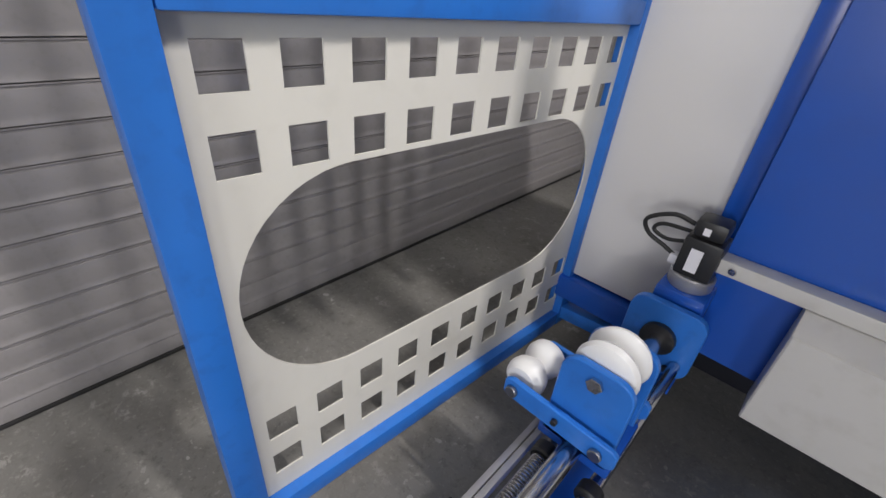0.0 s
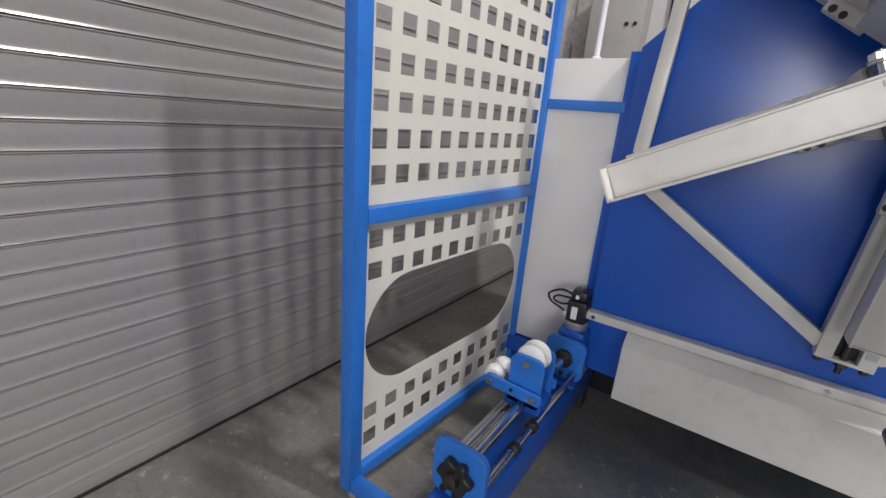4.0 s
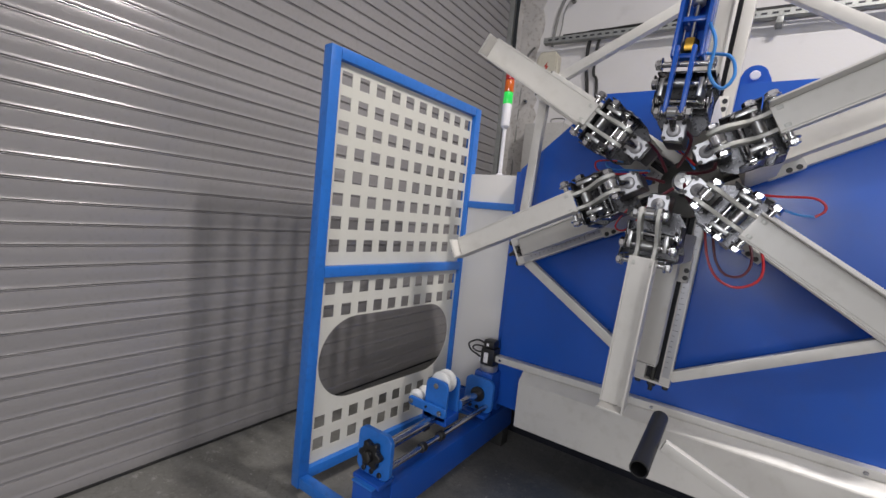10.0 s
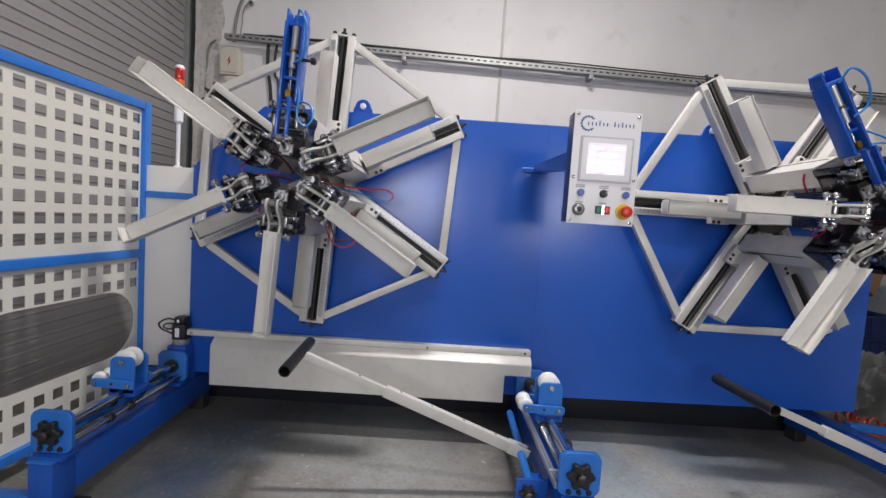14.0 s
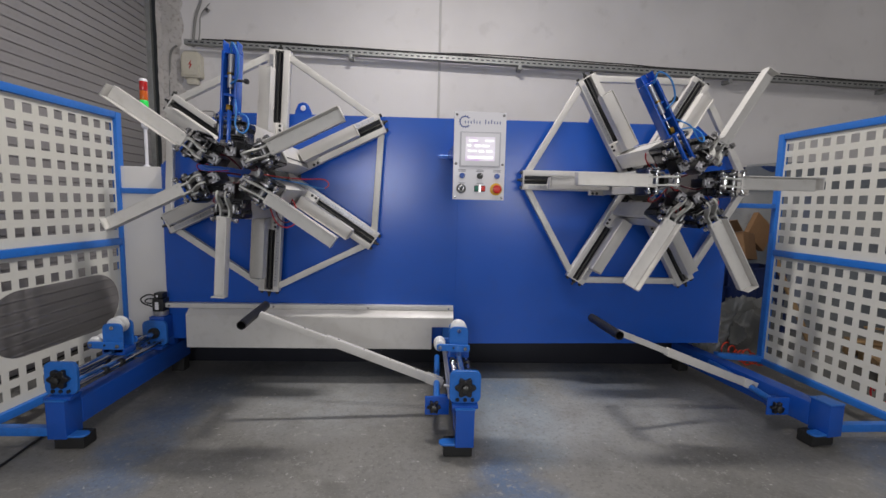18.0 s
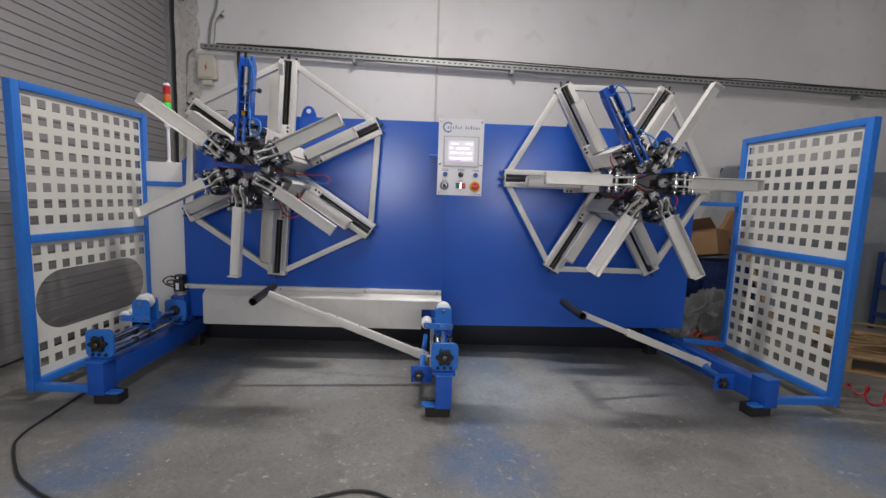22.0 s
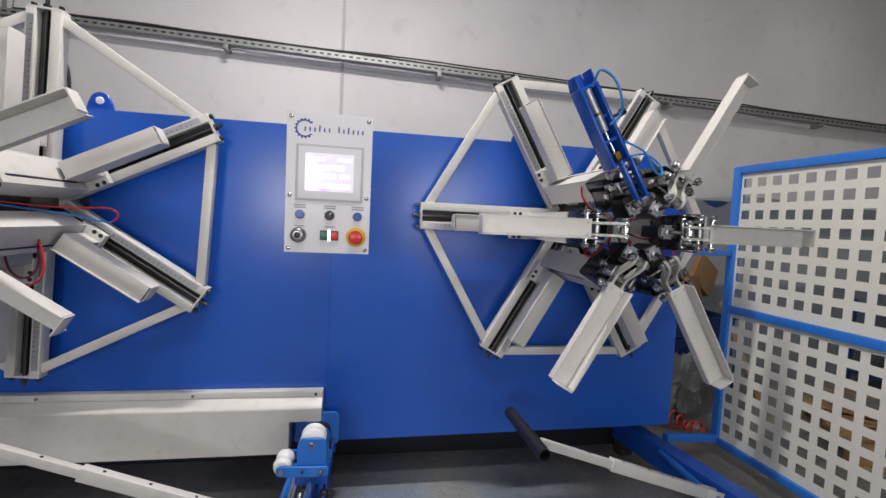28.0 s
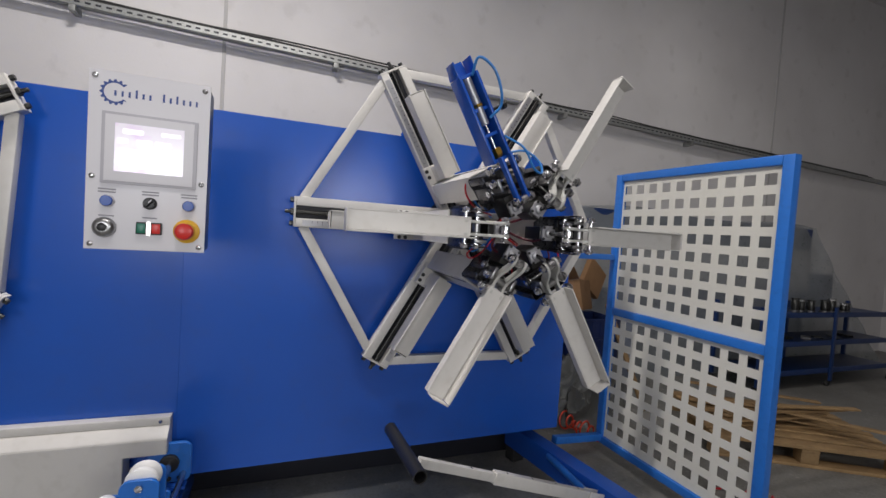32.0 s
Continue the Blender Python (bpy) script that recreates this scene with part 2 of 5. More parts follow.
def floor_material():
    m = bpy.data.materials.new("worn_concrete")
    m.use_nodes = True
    nt = m.node_tree
    n, l = nt.nodes, nt.links
    b = n["Principled BSDF"]
    tc = n.new("ShaderNodeTexCoord")

    def noise_node(scale, detail=8, rough=0.6):
        t = n.new("ShaderNodeTexNoise")
        t.inputs["Scale"].default_value, t.inputs["Detail"].default_value, t.inputs["Roughness"].default_value = scale, detail, rough
        l.new(tc.outputs["Object"], t.inputs["Vector"])
        return t

    def ramp(src, p0, c0, p1, c1):
        r = n.new("ShaderNodeValToRGB")
        r.color_ramp.elements[0].position, r.color_ramp.elements[0].color = p0, (*c0, 1)
        r.color_ramp.elements[1].position, r.color_ramp.elements[1].color = p1, (*c1, 1)
        l.new(src, r.inputs[0])
        return r.outputs[0]

    def over(fac, a, colour):
        x = n.new("ShaderNodeMix")
        x.data_type = "RGBA"
        l.new(fac, x.inputs[0])
        l.new(a, x.inputs[6])
        x.inputs[7].default_value = (*colour, 1)
        return x.outputs[2]

    big, mid, fine, patch = noise_node(1.1), noise_node(7.0, 9, 0.7), noise_node(90.0, 4), noise_node(3.1, 5)
    colour = ramp(big.outputs["Fac"], 0.34, (0.152, 0.149, 0.138), 0.66, (0.232, 0.227, 0.212))
    colour = over(ramp(mid.outputs["Fac"], 0.50, (0, 0, 0), 0.70, (0.40, 0.40, 0.40)), colour, (0.27, 0.263, 0.245))
    colour = over(ramp(patch.outputs["Fac"], 0.54, (0, 0, 0), 0.70, (0.50, 0.50, 0.50)), colour, (0.095, 0.091, 0.082))
    colour = over(ramp(noise_node(17.0, 8, 0.7).outputs["Fac"], 0.56, (0, 0, 0), 0.68, (0.45, 0.45, 0.45)), colour, (0.10, 0.093, 0.080))
    # overspray of blue paint and pale dust in a few places; the dark spots also carry the machine's shade
    wear = ramp(noise_node(5.0, 10, 0.75).outputs["Fac"], 0.38, (0.35, 0.35, 0.35), 0.56, (1, 1, 1))
    warp = n.new("ShaderNodeMix")
    warp.data_type = "RGBA"
    warp.inputs[0].default_value = 0.16
    l.new(tc.outputs["Object"], warp.inputs[6])
    l.new(mid.outputs["Color"], warp.inputs[7])
    BLUE_SPRAY, PALE, SHADED_SPRAY, MIST = (0.085, 0.15, 0.275), (0.37, 0.385, 0.39), (0.035, 0.040, 0.052), (0.22, 0.275, 0.32)
    spots = ((2.42, -0.30, 0.62, 0.6, PALE), (2.06, -0.22, 0.28, 0.75, MIST), (2.10, -0.50, 0.27, 0.75, MIST), (2.08, -0.78, 0.22, 0.7, MIST), (1.0, -0.18, 0.55, 0.6, PALE), (3.1, -0.35, 0.45, 0.5, PALE), (2.16, -0.60, 0.30, 0.45, PALE), (0.0, -0.22, 0.40, 0.5, SHADED_SPRAY), (0.6, 0.12, 0.45, 0.5, SHADED_SPRAY), (1.5, 0.12, 0.45, 0.5, SHADED_SPRAY), (3.0, 0.15, 0.5, 0.5, SHADED_SPRAY),
             (1.99, -1.30, 0.26, 0.80, BLUE_SPRAY), (1.95, -1.03, 0.15, 0.7, BLUE_SPRAY), (0.26, -1.38, 0.23, 0.7, BLUE_SPRAY), (0.27, -1.12, 0.19, 0.6, BLUE_SPRAY), (0.23, -0.82, 0.19, 0.6, BLUE_SPRAY), (0.20, -0.52, 0.20, 0.65, BLUE_SPRAY), (0.28, -0.20, 0.24, 0.5, BLUE_SPRAY),
             (2.05, -0.02, 0.26, 0.5, BLUE_SPRAY), (2.75, 0.0, 0.34, 0.45, BLUE_SPRAY), (3.92, -0.95, 0.26, 0.5, BLUE_SPRAY), (3.78, -1.28, 0.28, 0.6, BLUE_SPRAY))
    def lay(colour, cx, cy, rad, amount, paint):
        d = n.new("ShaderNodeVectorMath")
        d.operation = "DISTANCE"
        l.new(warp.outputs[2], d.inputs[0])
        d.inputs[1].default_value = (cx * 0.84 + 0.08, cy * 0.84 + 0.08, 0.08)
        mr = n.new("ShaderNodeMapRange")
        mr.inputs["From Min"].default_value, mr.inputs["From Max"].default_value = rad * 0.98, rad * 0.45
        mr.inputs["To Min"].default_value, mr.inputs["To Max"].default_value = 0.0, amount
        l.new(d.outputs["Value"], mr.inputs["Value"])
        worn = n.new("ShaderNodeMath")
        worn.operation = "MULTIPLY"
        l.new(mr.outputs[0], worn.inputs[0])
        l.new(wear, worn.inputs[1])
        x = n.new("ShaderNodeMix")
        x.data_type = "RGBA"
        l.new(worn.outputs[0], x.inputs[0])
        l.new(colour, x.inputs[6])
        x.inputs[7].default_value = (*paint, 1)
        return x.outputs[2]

    for spot in spots:
        if spot[4] != SHADED_SPRAY:
            colour = lay(colour, *spot)
    # pale crumbs scattered in patches, and rubbed scrapings
    bend = n.new("ShaderNodeMix")
    bend.data_type = "RGBA"
    bend.inputs[0].default_value = 0.06
    l.new(tc.outputs["Object"], bend.inputs[6])
    l.new(noise_node(21.0, 3).outputs["Color"], bend.inputs[7])
    for crumbs, size, share, strength in ((16, 0.15, 0.80, 0.65), (34, 0.28, 0.68, 0.65), (80, 0.36, 0.66, 0.3)):
        vor = n.new("ShaderNodeTexVoronoi")
        vor.inputs["Scale"].default_value = crumbs
        l.new(bend.outputs[2], vor.inputs["Vector"])
        pick = n.new("ShaderNodeSeparateColor")
        l.new(vor.outputs["Color"], pick.inputs[0])
        near = n.new("ShaderNodeMapRange")
        near.inputs["From Min"].default_value, near.inputs["From Max"].default_value = share, 1.0
        near.inputs["To Min"].default_value, near.inputs["To Max"].default_value = 0.0, size
        l.new(pick.outputs[0], near.inputs["Value"])
        less = n.new("ShaderNodeMath")
        less.operation = "LESS_THAN"
        l.new(vor.outputs["Distance"], less.inputs[0])
        l.new(near.outputs[0], less.inputs[1])
        sm = n.new("ShaderNodeMath")
        sm.operation = "MULTIPLY"
        l.new(less.outputs[0], sm.inputs[0])
        l.new(ramp(noise_node(1.9, 6, 0.7).outputs["Fac"], 0.47, (0, 0, 0), 0.57, (strength, strength, strength)), sm.inputs[1])
        colour = over(sm.outputs[0], colour, (0.50, 0.49, 0.46))
    stretch = n.new("ShaderNodeMapping")
    stretch.inputs["Rotation"].default_value = (0, 0, 0.5)
    stretch.inputs["Scale"].default_value = (5.0, 7.0, 5.0)
    l.new(tc.outputs["Object"], stretch.inputs["Vector"])
    rub = noise_node(2.2, 9, 0.75)
    l.new(stretch.outputs[0], rub.inputs["Vector"])
    colour = over(ramp(rub.outputs["Fac"], 0.60, (0, 0, 0), 0.68, (0.6, 0.6, 0.6)), colour, (0.38, 0.372, 0.35))
    # flakes of old white paint, in clusters
    flake = n.new("ShaderNodeMath")
    flake.operation = "MULTIPLY"
    l.new(ramp(noise_node(24.0, 10, 0.78).outputs["Fac"], 0.555, (0, 0, 0), 0.60, (1, 1, 1)), flake.inputs[0])
    l.new(ramp(noise_node(2.7, 4, 0.6).outputs["Fac"], 0.50, (0, 0, 0), 0.60, (0.85, 0.85, 0.85)), flake.inputs[1])
    colour = over(flake.outputs[0], colour, (0.42, 0.41, 0.385))
    # open grain of the concrete
    colour = over(ramp(noise_node(48.0, 6, 0.75).outputs["Fac"], 0.52, (0, 0, 0), 0.66, (0.55, 0.55, 0.55)), colour, (0.085, 0.084, 0.075))
    colour = over(ramp(noise_node(66.0, 6, 0.75).outputs["Fac"], 0.55, (0, 0, 0), 0.68, (0.55, 0.55, 0.55)), colour, (0.33, 0.33, 0.30))
    # dark overspray with the shade under the machine painted in, over the crumbs
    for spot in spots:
        if spot[4] == SHADED_SPRAY:
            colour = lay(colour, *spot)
    l.new(colour, b.inputs["Base Color"])
    mr = n.new("ShaderNodeMapRange")
    mr.inputs["To Min"].default_value, mr.inputs["To Max"].default_value = 0.30, 0.72
    l.new(mid.outputs["Fac"], mr.inputs["Value"])
    l.new(mr.outputs[0], b.inputs["Roughness"])
    bp = n.new("ShaderNodeBump")
    bp.inputs["Strength"].default_value, bp.inputs["Distance"].default_value = 0.2, 0.004
    l.new(fine.outputs["Fac"], bp.inputs["Height"])
    l.new(bp.outputs[0], b.inputs["Normal"])
    return m


FLOOR = floor_material()


# ---- mesh helpers ----
def mesh_from(bm, name, mat, smooth=False):
    me = bpy.data.meshes.new(name)
    bmesh.ops.recalc_face_normals(bm, faces=bm.faces)
    bm.to_mesh(me)
    bm.free()
    me.materials.append(mat)
    if smooth:
        for p in me.polygons:
            p.use_smooth = True
        me.set_sharp_from_angle(angle=radians(35))
    return me


def part(name, bm, mat, parent=None, label="", smooth=True, at=None):
    """Links a bmesh, or a mesh that is shared, as one mesh object under a thing or a part."""
    me = bm if isinstance(bm, bpy.types.Mesh) else mesh_from(bm, name, mat, smooth)
    ob = new(name, me)
    ob.parent = parent
    if at is not None:
        ob.matrix_basis = at
    if label:
        tagged(ob, label)
    return ob


def thing(name, label, category, at=None, group="", kind=""):
    ob = new(name)
    ob.empty_display_size = 0.05
    if at is not None:
        ob.matrix_basis = at
    return tagged(ob, label, category, group, kind)


def add_box(bm, lo, hi, bevel=0.0, m=None):
    c = [(a + b) / 2 for a, b in zip(lo, hi)]
    s = [abs(b - a) for a, b in zip(lo, hi)]
    tmp = bmesh.new()
    bmesh.ops.create_cube(tmp, size=1, matrix=Matrix.LocRotScale(c, None, s))
    if bevel:
        bmesh.ops.bevel(tmp, geom=tmp.edges[:], offset=min(bevel, min(s) * 0.45), segments=2, profile=0.6, affect="EDGES")
    merge(bm, tmp, m)
    return bm


def merge(bm, tmp, m=None):
    if m is not None:
        bmesh.ops.transform(tmp, matrix=m, verts=tmp.verts[:])
    vs = [bm.verts.new(v.co) for v in tmp.verts]
    tmp.verts.index_update()
    for f in tmp.faces:
        bm.faces.new([vs[v.index] for v in f.verts])
    tmp.free()


def box(lo, hi, bevel=0.0, m=None):
    return add_box(bmesh.new(), lo, hi, bevel, m)


def along(a, b):
    """Matrix that lays a z-axis shape from a towards b."""
    a, b = Vector(a), Vector(b)
    return Matrix.Translation(a) @ (b - a).to_track_quat("Z", "Y").to_matrix().to_4x4()


def add_lathe(bm, rings, m=None, n=16):
    """Turned shape round z: rings of (radius, height), closed at both ends."""
    tmp = bmesh.new()
    loops = []
    for r, z in rings:
        loops.append([tmp.verts.new((r * math.cos(2 * math.pi * i / n), r * math.sin(2 * math.pi * i / n), z)) for i in range(n)])
    for p, q in zip(loops, loops[1:]):
        for i in range(n):
            tmp.faces.new((p[i], p[(i + 1) % n], q[(i + 1) % n], q[i]))
    tmp.faces.new(loops[0][::-1])
    tmp.faces.new(loops[-1])
    merge(bm, tmp, m)
    return bm


def rod(a, b, r, n=14, chamfer=0.0, bm=None):
    length = (Vector(b) - Vector(a)).length
    c = min(chamfer or r * 0.15, length * 0.2)
    return add_lathe(bm or bmesh.new(), [(r - c, 0), (r, c), (r, length - c), (r - c, length)], along(a, b), n)


def pipe(a, b, r, wall, n=18):
    """Open tube with a wall."""
    length = (Vector(b) - Vector(a)).length
    bm = bmesh.new()
    rings = [(r, 0), (r, length), (r - wall, length), (r - wall, 0)]
    loops = [[bm.verts.new((q * math.cos(2 * math.pi * i / n), q * math.sin(2 * math.pi * i / n), z)) for i in range(n)] for q, z in rings]
    for k in range(4):
        p, q = loops[k], loops[(k + 1) % 4]
        for i in range(n):
            bm.faces.new((p[i], p[(i + 1) % n], q[(i + 1) % n], q[i]))
    bmesh.ops.transform(bm, matrix=along(a, b), verts=bm.verts[:])
    return bm


def hexnut(c, axis, r, h, bm=None):
    c, axis = Vector(c), Vector(axis).normalized()
    return add_lathe(bm or bmesh.new(), [(r * 0.88, 0), (r, h * 0.15), (r, h * 0.85), (r * 0.88, h)], along(c, c + axis), 6)


def smooth_line(pts, steps=6):
    pts = [Vector(p) for p in pts]
    ext = [2 * pts[0] - pts[1]] + pts + [2 * pts[-1] - pts[-2]]
    out = []
    for i in range(1, len(ext) - 2):
        p0, p1, p2, p3 = ext[i - 1:i + 3]
        for s in range(steps):
            t = s / steps
            out.append(0.5 * ((2 * p1) + (p2 - p0) * t + (2 * p0 - 5 * p1 + 4 * p2 - p3) * t * t + (3 * p1 - p0 - 3 * p2 + p3) * t ** 3))
    return out + [pts[-1]]


def hose(pts, r, n=8, steps=6, bm=None):
    line = smooth_line(pts, steps)
    bm = bm or bmesh.new()
    loops = []
    up = Vector((0.31, 0.27, 0.91))
    for i, p in enumerate(line):
        d = (line[min(i + 1, len(line) - 1)] - line[max(i - 1, 0)]).normalized()
        a = d.cross(up)
        a = (a if a.length > 1e-3 else d.cross(Vector((1, 0, 0)))).normalized()
        b = d.cross(a)
        up = a.cross(d)
        loops.append([bm.verts.new(p + a * r * math.cos(2 * math.pi * k / n) + b * r * math.sin(2 * math.pi * k / n)) for k in range(n)])
    for p, q in zip(loops, loops[1:]):
        for k in range(n):
            bm.faces.new((p[k], p[(k + 1) % n], q[(k + 1) % n], q[k]))
    bm.faces.new(loops[0][::-1])
    bm.faces.new(loops[-1])
    return bm


def prism(outline, lo, hi, bevel=0.0, m=None):
    """Plate with the given outline in x and y, from z lo to z hi."""
    bm = bmesh.new()
    a = [bm.verts.new((x, y, lo)) for x, y in outline]
    b = [bm.verts.new((x, y, hi)) for x, y in outline]
    k = len(outline)
    bm.faces.new(a[::-1])
    bm.faces.new(b)
    for i in range(k):
        bm.faces.new((a[i], a[(i + 1) % k], b[(i + 1) % k], b[i]))
    bmesh.ops.recalc_face_normals(bm, faces=bm.faces)
    if bevel:
        bmesh.ops.bevel(bm, geom=bm.edges[:], offset=bevel, segments=1, affect="EDGES")
    if m is not None:
        bmesh.ops.transform(bm, matrix=m, verts=bm.verts[:])
    return bm


def rounded(w, h, r, top_only=False, k=6):
    """Rounded rectangle outline centred on x, from y 0 to h."""
    pts = []
    for cx, cy, a0 in ((w / 2 - r, h - r, 0), (-w / 2 + r, h - r, 90)):
        pts += [(cx + r * math.cos(radians(a0 + 90 * i / k)), cy + r * math.sin(radians(a0 + 90 * i / k))) for i in range(k + 1)]
    if top_only:
        return pts + [(-w / 2, 0), (w / 2, 0)]
    for cx, cy, a0 in ((-w / 2 + r, r, 180), (w / 2 - r, r, 270)):
        pts += [(cx + r * math.cos(radians(a0 + 90 * i / k)), cy + r * math.sin(radians(a0 + 90 * i / k))) for i in range(k + 1)]
    return pts


# turns a plate drawn in x and y so that it stands upright and faces -y, or +x
FACE_FRONT = Matrix(((1, 0, 0, 0), (0, 0, -1, 0), (0, 1, 0, 0), (0, 0, 0, 1)))
FACE_SIDE = Matrix(((0, 0, 1, 0), (1, 0, 0, 0), (0, 1, 0, 0), (0, 0, 0, 1)))


# ---- setting: floor, walls, ceiling ----
tagged(part("floor", box((-1.35, -5.4, -0.2), (10.5, 2.0, 0)), FLOOR, smooth=False), "worn grey concrete floor with blue overspray and pale scrapings", "floor", kind="structure")
tagged(part("wall_north", box((-0.98, 1.62, 0), (10.5, 2.0, 4.7)), WALL, smooth=False), "white painted plaster wall with faint stains", "wall", kind="structure")
tagged(part("wall_east", box((10.3, -5.2, 0), (10.5, 1.62, 4.7)), WALL, smooth=False), "white painted plaster wall", "wall", kind="structure")


def south_wall():
    """Wall behind the camera with two window openings."""
    bm = bmesh.new()
    for x0, x1, z0, z1 in ((-1.35, 10.5, 0, 1.12), (-1.35, 10.5, 2.04, 4.7), (-1.35, 0.32, 1.12, 2.04), (1.24, 2.64, 1.12, 2.04), (3.66, 10.5, 1.12, 2.04)):
        add_box(bm, (x0, -5.4, z0), (x1, -5.2, z1))
    return bm


tagged(part("wall_south", south_wall(), WALL, smooth=False), "white painted plaster wall with two windows", "wall", kind="structure")
tagged(part("wall_west", box((-1.35, -5.2, 0), (-1.15, -4.3, 4.7)), WALL, smooth=False), "white painted plaster wall beside the shutter", "wall", kind="structure")
tagged(part("wall_west", box((-1.35, -4.3, 3.75), (-1.15, 2.0, 4.7)), WALL, smooth=False), "white painted plaster lintel over the shutter", "wall", kind="structure")
tagged(part("ceiling", box((-1.35, -5.4, 4.7), (10.5, 2.0, 4.85)), WALL, smooth=False), "plain pale ceiling", "ceiling", kind="structure")


def crumbled_edge():
    """Rough plaster reveal between the shutter guide and the wall."""
    bm = bmesh.new()
    rng = random.Random(4)
    n = 60
    rows = []
    for i in range(n + 1):
        z = 3.75 * i / n
        w = 0.12 + 0.05 * noise.noise((z * 2.2, 3.1, 0)) + 0.02 * rng.uniform(-1, 1)
        rows.append([bm.verts.new((x, y + 0.006 * rng.uniform(-1, 1), z)) for x, y in ((-0.975, 1.56), (-0.95, 1.595), (-0.91, 1.600), (-0.98 + w + 0.06, 1.605), (-0.98 + w + 0.09, 1.621))])
    for p, q in zip(rows, rows[1:]):
        for k in range(4):
            bm.faces.new((p[k], p[k + 1], q[k + 1], q[k]))
    return bm


tagged(part("trim", crumbled_edge(), ROUGH_PLASTER), "crumbling stained plaster edge beside the shutter guide", "wall edge", kind="structure")

# joints of the wall's precast panels
for jx in (1.69, 7.6):
    tagged(part("trim", box((jx - 0.012, 1.612, 0), (jx + 0.012, 1.6235, 4.7), 0.003), JOINT), "thin vertical joint strip on the wall", "wall joint", kind="structure")


# ---- roller shutter ----
def roller_shutter():
    t = thing("roller_shutter", "closed grey metal roller shutter of long curved slats", "roller shutter", Matrix.Translation((-1.055, 0, 0)), kind="structure")
    prof = [(0.000, 0.0008), (0.0068, 0.0012), (0.0078, 0.0022), (0.0068, 0.0055), (0.0058, 0.0095), (0.0053, 0.0145), (0.0054, 0.020), (0.0062, 0.036), (0.0062, 0.053), (0.0050, 0.065), (0.0018, 0.0672), (0.0018, 0.0685), (0.0052, 0.0705), (0.0048, 0.0732), (0.0, 0.0745)]
    bm = bmesh.new()
    ya, yb = -4.25, 1.54
    a = [bm.verts.new((x * 1.2, ya, z * 0.952)) for x, z in prof]
    b = [bm.verts.new((x * 1.2, yb, z * 0.952)) for x, z in prof]
    for i in range(len(prof) - 1):
        bm.faces.new((a[i], b[i], b[i + 1], a[i + 1]))
    me = mesh_from(bm, "slat", SHUTTER, True)
    for i in range(52):
        part("slat", me, None, t, at=Matrix.Translation((0, 0, 0.0584 + 0.0714 * i)))
    part("bottom_rail", box((-0.008, ya, 0.012), (0.007, yb, 0.0575), 0.004), SHUTTER, t)
    part("bottom_bar", box((-0.010, ya, 0.001), (0.010, yb, 0.0115), 0.003), RUBBER, t, "black rubber bottom seal")
    part("backing", box((-0.06, ya, 0), (-0.012, yb, 3.77)), DARK_STEEL, t)
    g = box((-0.03, 1.522, 0), (0.05, 1.528, 3.75), 0.002)
    add_box(g, (0.03, 1.528, 0), (0.036, 1.58, 3.75), 0.002)
    add_box(g, (-0.03, 1.528, 0), (-0.024, 1.58, 3.75), 0.002)
    part("guide", g, RAIL, t, "steel guide channel")
    return t


roller_shutter()


# ---- winding machine body ----
machine = thing("winding_machine", "long blue pipe winding machine body with white side cabinet", "machine", Matrix.Translation((1.72, 0.3, 0)))


def mloc(bm):
    bmesh.ops.transform(bm, matrix=Matrix.Translation((-1.72, -0.3, 0)), verts=bm.verts[:])
    return bm


def front(outline, y0, y1, bevel=0.002):
    """Upright plate from an outline in x and z, from depth y0 back to y1."""
    return mloc(prism(outline, -y1, -y0, bevel, FACE_FRONT))


SEAM = 1.785
part("front_panel", front([(-0.055, 0.27), (SEAM - 0.0001, 0.25), (SEAM - 0.0001, 1.712), (0.29, 1.708), (-0.055, 1.39)], 0, 0.03, 0.0005), BLUE, machine)
part("front_panel", front([(SEAM + 0.0001, 0.25), (3.595, 0.272), (3.595, 1.50), (3.33, 1.716), (SEAM + 0.0001, 1.712)], 0, 0.03, 0.0005), BLUE, machine)
part("body", mloc(box((0.0, 0.034, 0.28), (3.555, 0.50, 1.38), 0.004)), BLUE, machine)
part("rear_hump", mloc(box((2.78, 0.31, 1.382), (3.28, 0.50, 1.66), 0.006)), BLUE, machine)
part("top_cover", front([(0.31, 1.382), (3.30, 1.382), (3.30, 1.70), (0.31, 1.695)], 0.034, 0.30), BLUE, machine)
# the dark of the recess under the panel is put into this block's colour
part("base", mloc(box((-0.34, 0.31, 0.0), (3.56, 0.49, 0.278), 0.006)), SLOT_SHADE, machine, "recessed base below the panel, shade put into its near-black colour")
part("side_cabinet", mloc(box((-0.366, 0.072, 0.262), (-0.097, 0.50, 1.369), 0.006)), CABINET, machine, "white sheet metal side cabinet")
part("side_stiffener", mloc(box((-0.39, 0.045, 0.19), (-0.06, 0.095, 0.256), 0.004)), BLUE, machine)
part("seal", mloc(box((-0.3755, 0.070, 0.262), (-0.3675, 0.085, 1.362))), RUBBER, machine, "black gap seal beside the cabinet")
part("corner_post", mloc(box((-0.096, 0.045, 0.262), (-0.0555, 0.10, 1.385), 0.002)), BLUE, machine)
